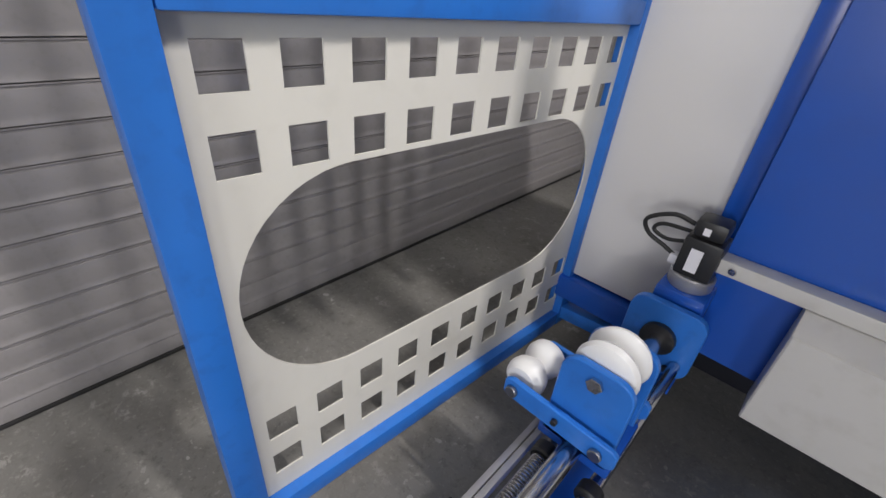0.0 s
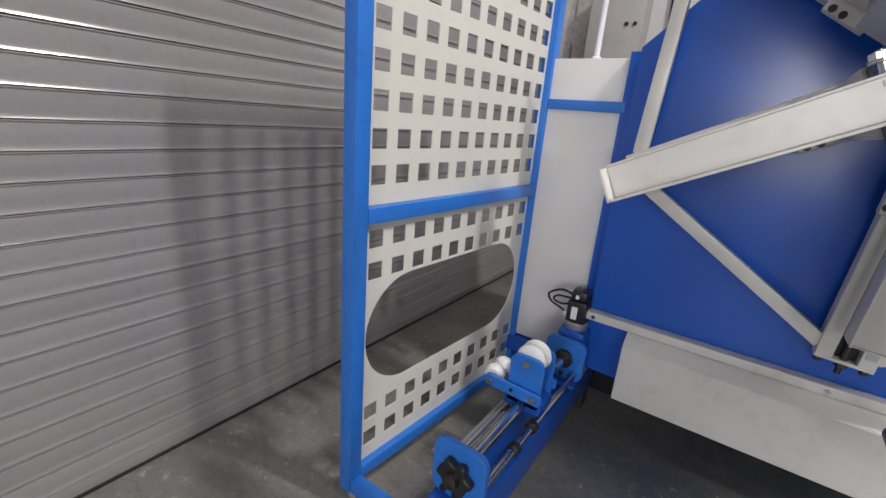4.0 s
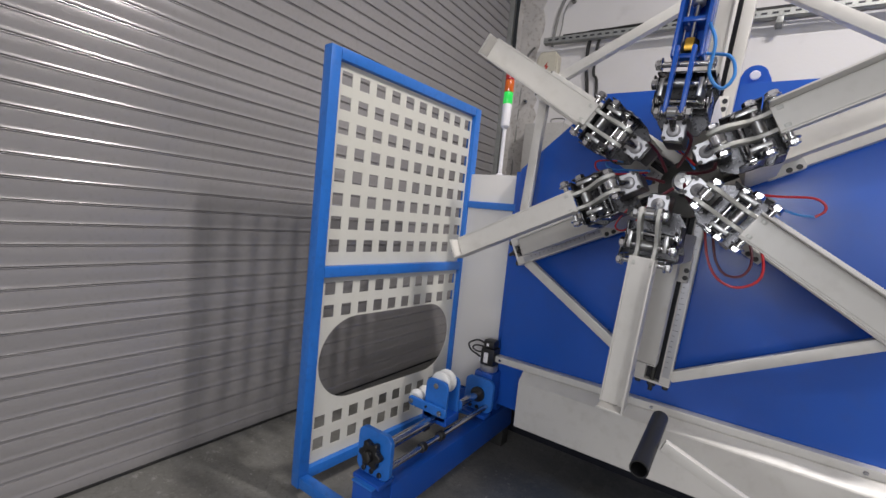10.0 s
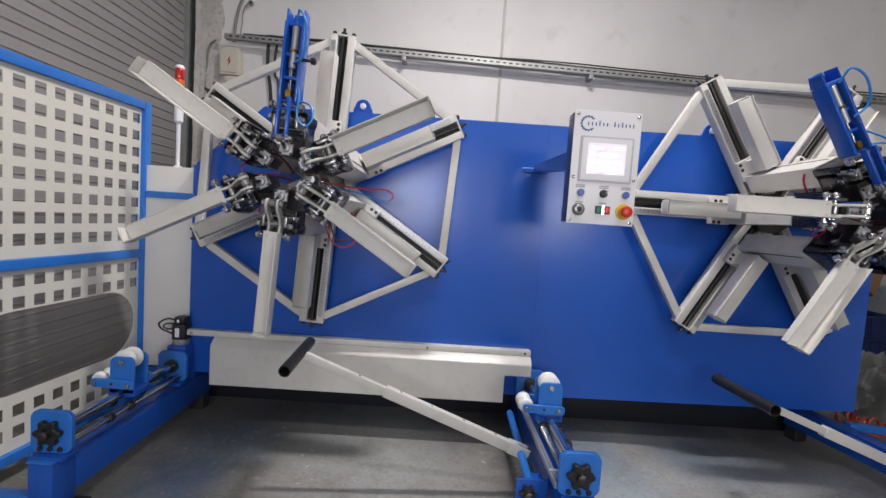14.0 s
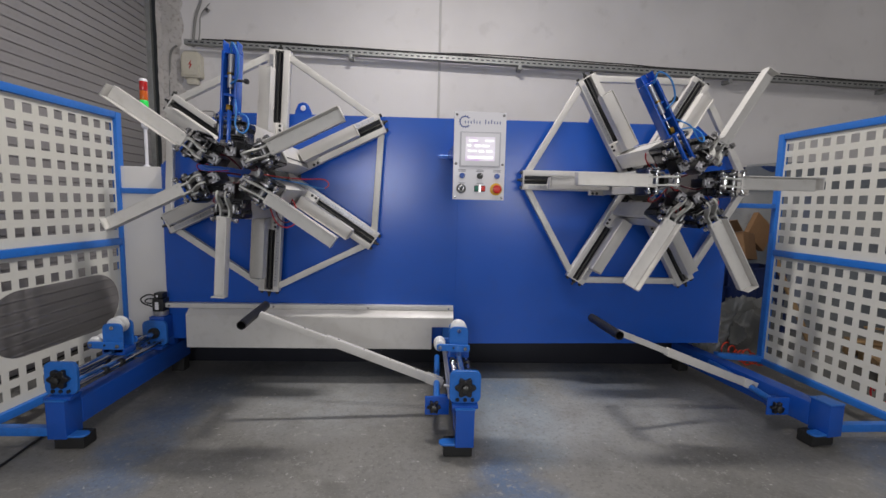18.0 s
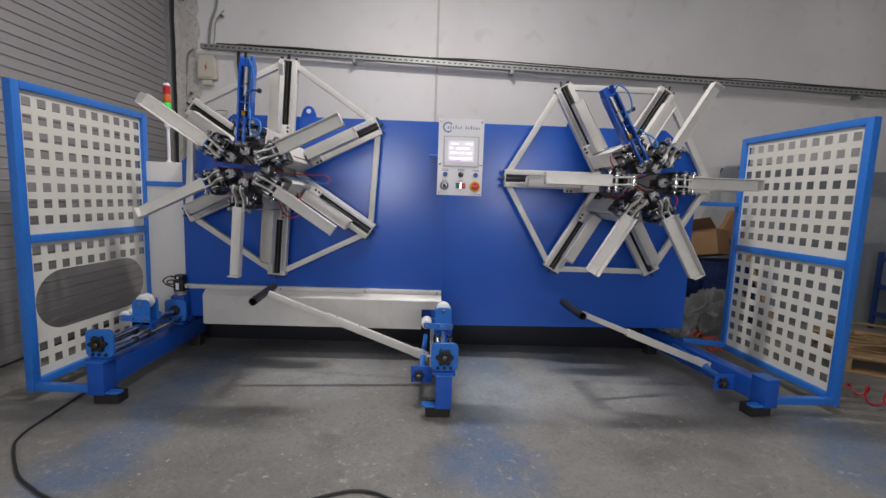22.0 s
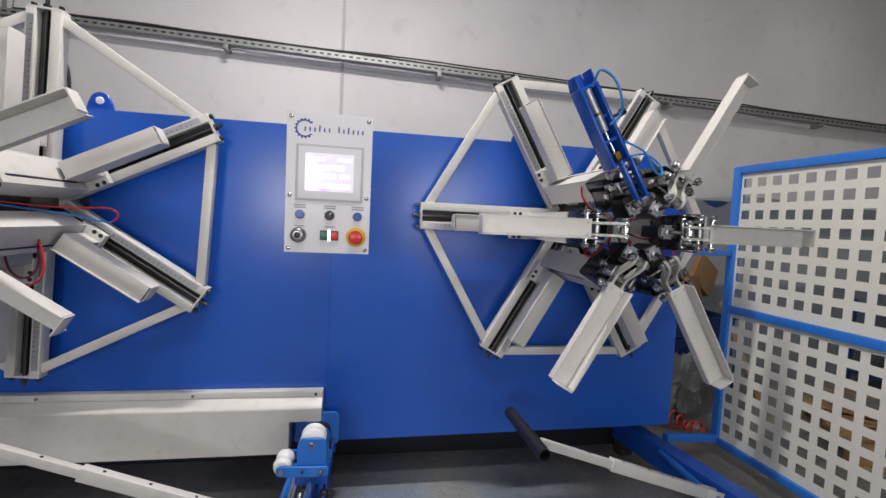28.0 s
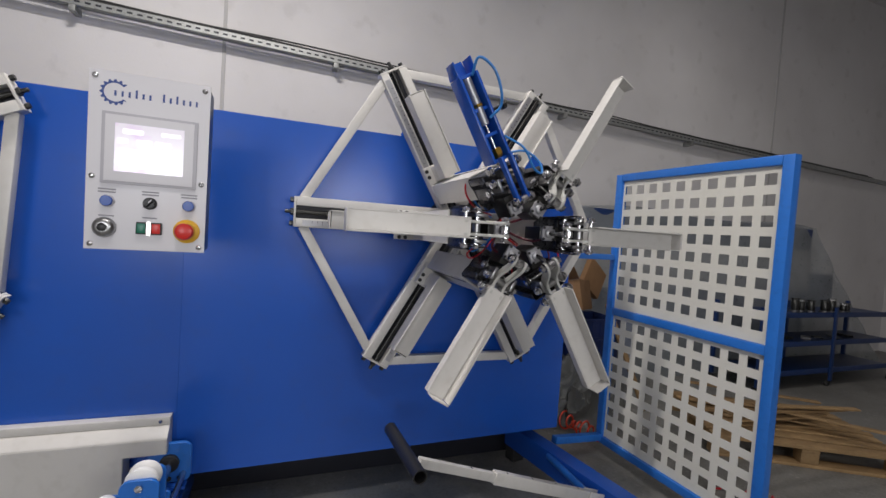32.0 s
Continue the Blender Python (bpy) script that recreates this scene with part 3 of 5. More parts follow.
for ex, ey in ((0.783, 0.10), (2.70, 0.10), (2.93, 0.40)):
    outline = [(-0.06, 0), (0.06, 0), (0.05, 0.05)] + [(0.042 * math.cos(radians(a)), 0.06 + 0.042 * math.sin(radians(a))) for a in range(10, 171, 20)] + [(-0.05, 0.05)]
    eye = prism(outline, -0.008, 0.008, 0.002, Matrix.Translation((ex, ey, 1.70 if ey < 0.2 else 1.66)) @ FACE_FRONT)
    e = part("lifting_eye", mloc(eye), BLUE, machine)
    part("hole", mloc(rod((ex, ey - 0.0115, 1.765 if ey < 0.2 else 1.725), (ex, ey + 0.0115, 1.765 if ey < 0.2 else 1.725), 0.017)), PANEL_WHITE, e, "bolt hole")

# pale trough along the foot of the left panel
part("ledge", mloc(box((-0.085, -0.045, 0.482), (1.772, -0.002, 0.512), 0.004)), CREAM, machine, "cream folded ledge")
part("trough", front([(0.09, 0.238), (1.634, 0.238), (1.634, 0.385), (1.772, 0.385), (1.772, 0.446), (0.09, 0.446)], -0.088, -0.002, 0.003), CREAM, machine, "cream trough cover")
part("trough_fold", mloc(prism([(-0.003, 0.4465), (-0.0875, 0.4465), (-0.0475, 0.481), (-0.003, 0.481)], 0.09, 1.772, 0.001, FACE_SIDE)), CREAM, machine, "cream slanted fold")
for sx in (-0.03, 0.62, 1.22, 1.74):
    part("screw", mloc(rod((sx, -0.0505, 0.497), (sx, -0.045, 0.497), 0.007, 10)), CHROME, machine)


# ---- guard fences ----
def perforated(w, z0, z1, columns, rows, hole, thick=0.003, oval=None):
    """Sheet standing in x and z with square holes, and an oblong opening (left, right, low, high) if given."""
    bm = bmesh.new()
    verts = {}

    def v(x, z):
        key = (round(x, 5), round(z, 5))
        if key not in verts:
            verts[key] = bm.verts.new((x, 0, z))
        return verts[key]

    def lattice(za, zb, zs):
        xs = sorted({0.0, w} | {min(max(c + s * hole / 2, 0), w) for c in columns for s in (-1, 1)})
        zz = sorted({za, zb} | {c + s * hole / 2 for c in zs for s in (-1, 1)})
        for x0, x1 in zip(xs, xs[1:]):
            for a, b in zip(zz, zz[1:]):
                mx, mz = (x0 + x1) / 2, (a + b) / 2
                if any(abs(mx - c) < hole / 2 for c in columns) and any(abs(mz - c) < hole / 2 for c in zs):
                    continue
                bm.faces.new((v(x0, a), v(x1, a), v(x1, b), v(x0, b)))

    if oval is None:
        lattice(z0, z1, rows)
    else:
        xl, xr, zl, zh = oval
        ga, gb = zl - 0.006, zh + 0.006
        lattice(z0, ga, [r for r in rows if r < ga])
        lattice(gb, z1, [r for r in rows if r > gb])
        rad, zc = (zh - zl) / 2, (zh + zl) / 2
        cl, cr = xl + rad, xr - rad
        ring = []
        angles = lambda c, x: math.degrees(math.atan2(gb - zc, x - c))
        right = sorted({-90 + 180 * i / 24 for i in range(25)} | {angles(cr, w), -angles(cr, w)})
        left = sorted({90 + 180 * i / 24 for i in range(25)} | {angles(cl, 0), 360 - angles(cl, 0)})
        for c, side, angs in ((cr, w, right), (cl, 0.0, left)):
            for a in angs:
                ca, sa = math.cos(radians(a)), math.sin(radians(a))
                reach = []
                if abs(ca) > 1e-6:
                    reach.append((side - c) / ca)
                if abs(sa) > 1e-6:
                    reach.append(((gb if sa > 0 else ga) - zc) / sa)
                t = min(r for r in reach if r > 0)
                ring.append(((c + rad * ca, zc + rad * sa), (c + t * ca, zc + t * sa)))
        for (p, q), (r, s) in zip(ring, ring[1:] + ring[:1]):
            bm.faces.new((v(*p), v(*r), v(*s), v(*q)))
    bmesh.ops.recalc_face_normals(bm, faces=bm.faces)
    made = bmesh.ops.extrude_face_region(bm, geom=bm.faces[:])["geom"]
    bmesh.ops.translate(bm, verts=[g for g in made if isinstance(g, bmesh.types.BMVert)], vec=(0, thick, 0))
    return bm


def guard_fence(label, at, length, oval, link):
    """Fence from its near post at x 0 to its far post; -y faces the machine."""
    t = thing("guard_fence", label, "fence", at, group="machine guards")
    d, h0, h1 = 0.045, 0.085, 1.700
    part("post", box((0, -d, 0.062), (d, 0, h1), 0.004), BLUE_FRAME, t)
    part("post", box((length - d, -d, h0), (length, 0, h1), 0.004), BLUE_FRAME, t)
    for name, za in (("top_rail", h1 - 0.04), ("middle_rail", 0.868), ("bottom_rail", h0)):
        part(name, box((d + 0.0005, -d + 0.001, za), (length - d - 0.0005, -0.001, za + 0.042), 0.004), BLUE_FRAME, t)
    cols = [0.049 + 0.0848 * i for i in range(10)]
    w = length - 2 * d
    rows_up = [0.9865 + 0.0886 * i for i in range(8)]
    rows_lo = [0.2008 + 0.0886 * i for i in range(8)]
    sheet_at = Matrix.Translation((d, -0.022, 0))
    part("upper_sheet", perforated(w, 0.911, h1 - 0.041, cols, rows_up, 0.049), SHEET, t, "cream sheet with square holes", False, sheet_at)
    part("lower_sheet", perforated(w, h0 + 0.043, 0.867, cols, rows_lo, 0.049, oval=oval), SHEET, t, "cream sheet with square holes" + (" and a long oblong opening" if oval else ""), False, sheet_at)
    for k, (a, b, s) in enumerate(link):
        part("link_bar", box((0, -s / 2, -s / 2), ((Vector(b) - Vector(a)).length, s / 2, s / 2), 0.003, Matrix.Translation(a) @ (Vector(b) - Vector(a)).to_track_quat("X", "Z").to_matrix().to_4x4()), BLUE_FRAME, t)
    return t


def upright(x, y, dx, dy):
    """Frame with x along (dx, dy) and z up."""
    d = Vector((dx, dy, 0)).normalized()
    return Matrix(((d.x, -d.y, 0, x), (d.y, d.x, 0, y), (0, 0, 1, 0), (0, 0, 0, 1)))


guard_fence("blue tube guard fence with cream perforated sheets and an oblong opening", upright(-0.472, -0.829, 0.066, 0.934), 0.936, (0.021, 0.821, 0.36, 0.70),
            [((0.022, -0.046, 0.088), (0.045, -0.335, 0.085), 0.04), ((0.915, -0.046, 1.213), (0.915, -0.325, 1.213), 0.035), ((0.91, -0.046, 0.135), (0.925, -0.335, 0.16), 0.04)])
guard_fence("blue tube guard fence with cream sheets of square holes", upright(4.037, -0.79, -0.040, 0.937), 0.938, None,
            [((0.022, 0.001, 0.088), (0.03, 0.345, 0.088), 0.04), ((0.915, 0.001, 1.21), (0.90, 0.41, 1.21), 0.032), ((0.91, 0.001, 0.12), (0.88, 0.36, 0.16), 0.04)])


# ---- winding wheels ----
def spoke_frame(angle):
    """x outwards along the spoke, y round the wheel, z towards the viewer."""
    c, s = math.cos(radians(angle)), math.sin(radians(angle))
    return Matrix(((c, -s, 0, 0), (0, 0, -1, 0), (s, c, 0, 0), (0, 0, 0, 1)))


def curved_link(v, w):
    """Flat dog-leg link with rounded eyes, in the plane across the pin."""
    line = [(0.115, 0.034), (0.133, 0.034), (0.154, 0.018), (0.178, -0.001), (0.207, -0.006), (0.238, 0.004)]
    line = [Vector((a, b, 0)) for a, b in line]
    pts = smooth_line(line, 4)
    left, right = [], []
    for i, p in enumerate(pts):
        d = (pts[min(i + 1, len(pts) - 1)] - pts[max(i - 1, 0)]).normalized()
        nrm = Vector((-d.y, d.x, 0))
        half = 0.013
        left.append(p + nrm * half)
        right.append(p - nrm * half)
    a0, a1 = pts[0], pts[-1]
    cap0 = [a0 + Vector((-0.013 * math.sin(radians(t)), 0.013 * math.cos(radians(t)), 0)) for t in range(20, 161, 20)]
    cap1 = [a1 + Vector((0.013 * math.sin(radians(t)), -0.013 * math.cos(radians(t)), 0)) for t in range(20, 161, 20)]
    outline = [(p.x, p.y) for p in left[::-1] + cap0 + right + cap1]
    m = Matrix(((1, 0, 0, 0), (0, 0, 1, v), (0, 1, 0, w), (0, 0, 0, 1)))
    return prism(outline, -0.0045, 0.0045, 0.0012, m)


def wheel_meshes():
    """Meshes of one spoke, shared by all six."""
    me = {}
    # rail: two channels with a dark slot between
    bm = box((0.05, -0.058, 0.0), (0.685, -0.024, 0.052), 0.003)
    add_box(bm, (0.05, 0.024, 0.0), (0.685, 0.058, 0.052), 0.003)
    add_box(bm, (0.06, -0.024, 0.0), (0.68, 0.024, 0.012))
    add_box(bm, (0.685, -0.058, 0.0), (0.693, 0.058, 0.05), 0.002)
    me["rail"] = mesh_from(bm, "rail", CREAM, True)
    me["slot"] = mesh_from(box((0.07, -0.0235, 0.0125), (0.684, 0.0235, 0.020)), "slot", SLOT_SHADE)
    me["lead_screw"] = mesh_from(rod((0.07, 0, 0.034), (0.705, 0, 0.034), 0.008), "lead_screw", DARK_STEEL, True)
    bm = hexnut((0.6935, 0, 0.034), (1, 0, 0), 0.014, 0.012)
    rod((0.705, 0, 0.034), (0.725, 0, 0.034), 0.007, bm=bm)
    me["end_bolt"] = mesh_from(bm, "end_bolt", DARK_STEEL, True)
    me["end_screw"] = mesh_from(hexnut((0.6935, 0, 0.03), (1, 0, 0), 0.010, 0.014), "end_screw", DARK_STEEL, True)
    bm = box((0.10, 0.030, 0.0525), (0.66, 0.052, 0.0535))
    me["scale"] = mesh_from(bm, "scale", ALU)
    bm = bmesh.new()
    for i in range(28):
        add_box(bm, (0.11 + 0.019 * i, 0.032, 0.0537), (0.1115 + 0.019 * i, 0.041 + (0.007 if i % 5 == 0 else 0), 0.0542))
    me["graduation"] = mesh_from(bm, "graduation", BLACK)
    bm = box((0.215, -0.062, 0.0545), (0.315, 0.062, 0.082), 0.004)
    me["carriage"] = mesh_from(bm, "carriage", CREAM, True)
    me["socket"] = mesh_from(rod((0, 0, 0.080), (0, 0, 0.0835), 0.0085, 12), "socket", BLACK, True)
    # back arm: folded channel lying in front of the rail
    bm = prism([(0.25, -0.030), (0.585, -0.030), (0.60, -0.022), (0.60, 0.030), (0.25, 0.030)], 0.135, 0.140, 0.001)
    add_box(bm, (0.25, -0.0345, 0.135), (0.595, -0.0302, 0.200), 0.001)
    add_box(bm, (0.25, 0.0302, 0.135), (0.598, 0.0345, 0.190), 0.001)
    add_box(bm, (0.25, -0.0302, 0.1855), (0.592, 0.0302, 0.1905), 0.001)
    add_box(bm, (0.595, -0.0302, 0.14), (0.599, 0.0302, 0.185), 0.001)
    me["back_arm"] = mesh_from(bm, "back_arm", CREAM, True)
    bm = box((0.245, -0.03, 0.0825), (0.31, 0.03, 0.1345), 0.003)
    me["arm_block"] = mesh_from(bm, "arm_block", CREAM, True)
    # forward beam: open channel reaching to the clamp
    bm = box((0.150, -0.058, 0.0825), (0.156, 0.058, 0.42), 0.001)
    add_box(bm, (0.156, -0.058, 0.0825), (0.236, -0.053, 0.42), 0.001)
    add_box(bm, (0.156, 0.053, 0.0825), (0.236, 0.058, 0.42), 0.001)
    add_box(bm, (0.230, -0.053, 0.0825), (0.236, 0.053, 0.42), 0.001)
    me["forward_beam"] = mesh_from(bm, "forward_beam", CREAM, True)
    me["beam_gap"] = mesh_from(box((0.2365, -0.034, 0.125), (0.2375, -0.027, 0.40)), "beam_gap", SLOT_SHADE)
    # clamp bracket: dark folded trough across the beam's end
    outline = [(0.101, -0.040), (0.133, -0.062), (0.185, -0.064), (0.204, -0.070), (0.224, -0.070), (0.230, -0.064), (0.230, 0.064), (0.224, 0.070), (0.204, 0.070), (0.185, 0.064), (0.133, 0.062), (0.101, 0.040)]
    bm = prism(outline, 0.421, 0.426, 0.001)
    me["clamp"] = mesh_from(bm, "clamp", NICKEL, True)
    me["clamp_wall"] = mesh_from(box((0.136, -0.002, 0.4265), (0.187, 0.002, 0.515), 0.001), "clamp_wall", NICKEL, True)
    me["clamp_wing"] = mesh_from(box((0.205, -0.002, 0.4265), (0.2245, 0.002, 0.518), 0.001), "clamp_wing", NICKEL, True)
    me["clamp_web"] = mesh_from(box((0.155, -0.0575, 0.4265), (0.160, 0.0575, 0.480), 0.001), "clamp_web", NICKEL, True)
    me["clamp_end"] = mesh_from(box((0.225, -0.062, 0.4265), (0.230, 0.062, 0.525), 0.001), "clamp_end", NICKEL, True)
    bm = box((0.062, -0.022, 0.4265), (0.135, 0.022, 0.512), 0.004)
    me["cylinder"] = mesh_from(bm, "cylinder", DARK_STEEL, True)
    ears = [(0.0275 + 0.0035 * math.cos(4 * radians(a - 45)), radians(a)) for a in range(0, 360, 15)]
    bm = prism([(0.090 + r * math.cos(a), r * math.sin(a)) for r, a in ears], 0.5125, 0.522, 0.0012)
    add_lathe(bm, [(0.016, 0), (0.014, 0.006), (0.011, 0.008)], Matrix.Translation((0.090, 0, 0.522)), 16)
    me["flange"] = mesh_from(bm, "flange", ALU, True)
    me["flange_screw"] = mesh_from(rod((0.090, 0, 0.5215), (0.090, 0, 0.5235), 0.005, 10), "flange_screw", BLACK, True)
    bm = rod((0.090, 0, 0.527), (0.112, 0, 0.572), 0.0075)
    add_lathe(bm, [(0.013, -0.012), (0.016, -0.009), (0.016, 0.009), (0.013, 0.012)], along((0.117, 0, 0.579), (0.117, 1, 0.579)), 16)
    me["rod_end"] = mesh_from(bm, "rod_end", CHROME, True)
    me["link_a"] = mesh_from(curved_link(-0.020, 0.545), "link", LINK, True)
    me["link_b"] = mesh_from(curved_link(0.020, 0.545), "link", LINK, True)
    for name, u, w, half in (("pin_a", 0.117, 0.579, 0.040), ("pin_b", 0.166, 0.500, 0.066), ("pin_c", 0.194, 0.541, 0.066), ("pin_d", 0.236, 0.549, 0.064)):
        me[name] = mesh_from(rod((u, -half, w), (u, half, w), 0.0065, 12), name, CHROME, True)
        for s in (-1, 1):
            bm = hexnut((u, s * (half - 0.013), w), (0, s, 0), 0.0128, 0.011)
            add_lathe(bm, [(0.0145, 0), (0.016, 0.001), (0.016, 0.003), (0.0145, 0.004)], along((u, s * (half - 0.017), w), (u, s, w)), 16)
            me["nut_%s%d" % (name, s)] = mesh_from(bm, "nut", CHROME, True)
    me["spacer"] = mesh_from(add_lathe(bmesh.new(), [(0.011, -0.015), (0.013, -0.013), (0.013, 0.013), (0.011, 0.015)], along((0.194, 0, 0.541), (0.194, 1, 0.541)), 16), "spacer", STEEL, True)
    me["cheek"] = mesh_from(box((0.162, -0.005, 0.482), (0.204, 0.005, 0.556), 0.002), "cheek", STEEL, True)
    # front arm: folded angle with a closed tip
    bm = prism([(0.222, -0.028), (0.60, -0.028), (0.60, 0.028), (0.222, 0.028)], 0.556, 0.5605, 0.001)
    add_box(bm, (0.222, 0.0282, 0.556), (0.598, 0.0325, 0.598), 0.001)
    add_box(bm, (0.6, -0.028, 0.556), (0.6045, 0.0325, 0.596), 0.001)
    add_box(bm, (0.222, -0.0325, 0.535), (0.60, -0.0282, 0.5605), 0.001)
    me["front_arm"] = mesh_from(bm, "front_arm", CREAM, True)
    # rim bar to the next spoke
    r = 0.66
    a, b = Vector((r, 0.05, 0)), Vector((r * math.cos(radians(60)), r * math.sin(radians(60)), 0)) + 0.05 * Vector((math.sin(radians(60)), -math.cos(radians(60)), 0))
    d = (b - a).normalized()
    bm = box((0.004, -0.018, 0.006), ((b - a).length - 0.004, 0.018, 0.040), 0.003, Matrix.Translation(a) @ Matrix.Rotation(math.atan2(d.y, d.x), 4, "Z"))
    me["rim_bar"] = mesh_from(bm, "rim_bar", CREAM, True)
    # air hoses
    me["red_hose"] = mesh_from(hose([(0.07, 0.04, 0.41), (0.12, 0.085, 0.43), (0.165, 0.118, 0.44), (0.205, 0.130, 0.447), (0.222, 0.112, 0.452), (0.205, 0.092, 0.455), (0.165, 0.066, 0.45)], 0.0029), "red_hose", RED_HOSE, True)
    me["blue_hose"] = mesh_from(hose([(0.07, 0.03, 0.40), (0.12, 0.066, 0.42), (0.165, 0.096, 0.427), (0.192, 0.100, 0.433), (0.200, 0.084, 0.438), (0.18, 0.070, 0.44), (0.15, 0.058, 0.44)], 0.0029), "blue_hose", BLUE_HOSE, True)
    me["feed_hose"] = mesh_from(hose([(0.03, 0.0, 0.36), (0.06, -0.02, 0.40), (0.09, -0.03, 0.44), (0.10, -0.02, 0.47)], 0.0045), "feed_hose", DARK_HOSE, True)
    return me


def winding_reel(at, blue_at):
    t = thing("winding_reel", "cream six-spoke winding reel with folding steel clamps and one blue arm", "winding reel", at, group="winding reels")
    me = wheel_meshes()
    hub = part("hub", add_lathe(bmesh.new(), [(0.13, -0.09), (0.14, -0.08), (0.14, -0.001), (0.10, 0.010), (0.10, 0.09), (0.036, 0.10), (0.036, 0.26)], spoke_frame(0), 24), DARK_STEEL, t, "dark steel hub", at=Matrix.Translation((-0.008, 0, -0.012)))
    part("hub_cap", add_lathe(bmesh.new(), [(0.024, 0.2605), (0.028, 0.266), (0.028, 0.305), (0.024, 0.312), (0.010, 0.313), (0.008, 0.318)], spoke_frame(0), 20), STEEL, hub)
    for k in range(6):
        turn = spoke_frame(86.3 + 60 * k)
        wide, m = turn @ Matrix.Diagonal((1.045, 1.045, 1, 1)), Matrix.Translation((-0.015, 0, -0.018)) @ turn @ Matrix.Diagonal((1, 1, 1.17, 1))
        rail = part("spoke", me["rail"], None, t, at=wide)
        for n in ("slot", "lead_screw", "end_bolt", "scale", "graduation"):
            piece = part(n, me[n], None, rail)
            if n == "graduation":
                tagged(piece, "fine black graduation lines", kind="stuff")
        for v in (-0.045, 0.045):
            part("end_screw", me["end_screw"], None, rail, at=Matrix.Translation((0, v, 0)))
        part("rim_bar", me["rim_bar"], None, t, at=wide)
        car = part("carriage", me["carriage"], None, t, at=m)
        for u in (0.272, 0.298):
            for v in (-0.052, 0.052):
                part("socket", me["socket"], None, car, at=Matrix.Translation((u, v, 0)))
        beam = part("forward_beam", me["forward_beam"], None, t, at=m)
        part("beam_gap", me["beam_gap"], None, beam)
        arm = part("back_arm", me["back_arm"], None, t, at=m)
        part("arm_block", me["arm_block"], None, arm)
        clamp = part("clamp", me["clamp"], None, t, "dark steel clamp bracket", at=m)
        for s in (-1, 1):
            part("clamp_wall", me["clamp_wall"], None, clamp, at=Matrix.Translation((0, 0.060 * s, 0)))
            part("clamp_wing", me["clamp_wing"], None, clamp, at=Matrix.Translation((0, 0.0675 * s, 0)))
        for n in ("clamp_web", "clamp_end", "cylinder", "flange", "rod_end", "spacer"):
            part(n, me[n], None, clamp)
        for s in (-1, 1):
            part("cheek", me["cheek"], None, clamp, at=Matrix.Translation((0, 0.041 * s, 0)))
            for b in (-1, 1):
                part("flange_screw", me["flange_screw"], None, clamp, at=Matrix.Translation((0.019 * s, 0.019 * b, 0)))
        for n in ("pin_a", "pin_b", "pin_c", "pin_d"):
            part("pin", me[n], None, clamp)
            for s in (-1, 1):
                part("nut", me["nut_%s%d" % (n, s)], None, clamp)
        for n in ("red_hose", "blue_hose", "feed_hose") if k == 1 else ("red_hose", "feed_hose") if k == 2 else ("feed_hose",):
            part("air_hose", me[n], None, t, at=m @ Matrix.Diagonal((0.78, 0.78, 1, 1)) if k in (1, 2) and n != "feed_hose" else m)
        if k != blue_at:
            for n in ("link_a", "link_b"):
                part("link", me[n], None, clamp)
            part("front_arm", me["front_arm"], None, t, at=m)
        else:
            blue_arm(t, m @ Matrix.Diagonal((0.965, 0.965, 1, 1)))
    # long slack air hoses between the beams
    flat = spoke_frame(0)
    for pts, mat, label in (([(0.03, -0.02, 0.30), (0.12, -0.03, 0.26), (0.22, -0.035, 0.20), (0.31, -0.030, 0.15), (0.342, -0.045, 0.14), (0.345, -0.066, 0.14), (0.325, -0.084, 0.14)], RED_HOSE, "slack red air hose"),
                            ([(0.325, -0.084, 0.14), (0.28, -0.080, 0.15), (0.21, -0.060, 0.19), (0.12, -0.045, 0.25), (0.03, -0.03, 0.29)], BLUE_HOSE, "slack blue air hose"),
                            ([(0.03, -0.05, 0.30), (0.065, -0.14, 0.33), (0.085, -0.23, 0.34), (0.115, -0.285, 0.34), (0.16, -0.305, 0.34), (0.205, -0.285, 0.34), (0.218, -0.245, 0.33), (0.20, -0.18, 0.31), (0.15, -0.11, 0.27)], RED_HOSE, "slack red air hose"),
                            ([(0.05, -0.06, 0.28), (0.085, -0.15, 0.31), (0.105, -0.235, 0.32), (0.135, -0.275, 0.32), (0.175, -0.27, 0.32), (0.19, -0.22, 0.31), (0.16, -0.12, 0.27)], DARK_HOSE, "slack dark red air hose"),
                            ([(0.02, 0.03, 0.34), (-0.05, 0.10, 0.40), (-0.07, 0.17, 0.43), (-0.045, 0.21, 0.44), (-0.02, 0.18, 0.43), (-0.015, 0.09, 0.38)], RED_HOSE, "slack red air hose"),
                            ([(0.02, 0.02, 0.33), (-0.03, 0.09, 0.39), (-0.05, 0.15, 0.42), (-0.03, 0.185, 0.43), (-0.01, 0.14, 0.41), (0.0, 0.07, 0.36)], BLUE_HOSE, "slack blue air hose")):
        part("air_hose", hose(pts, 0.0036), mat, t, label, at=flat)
    return t


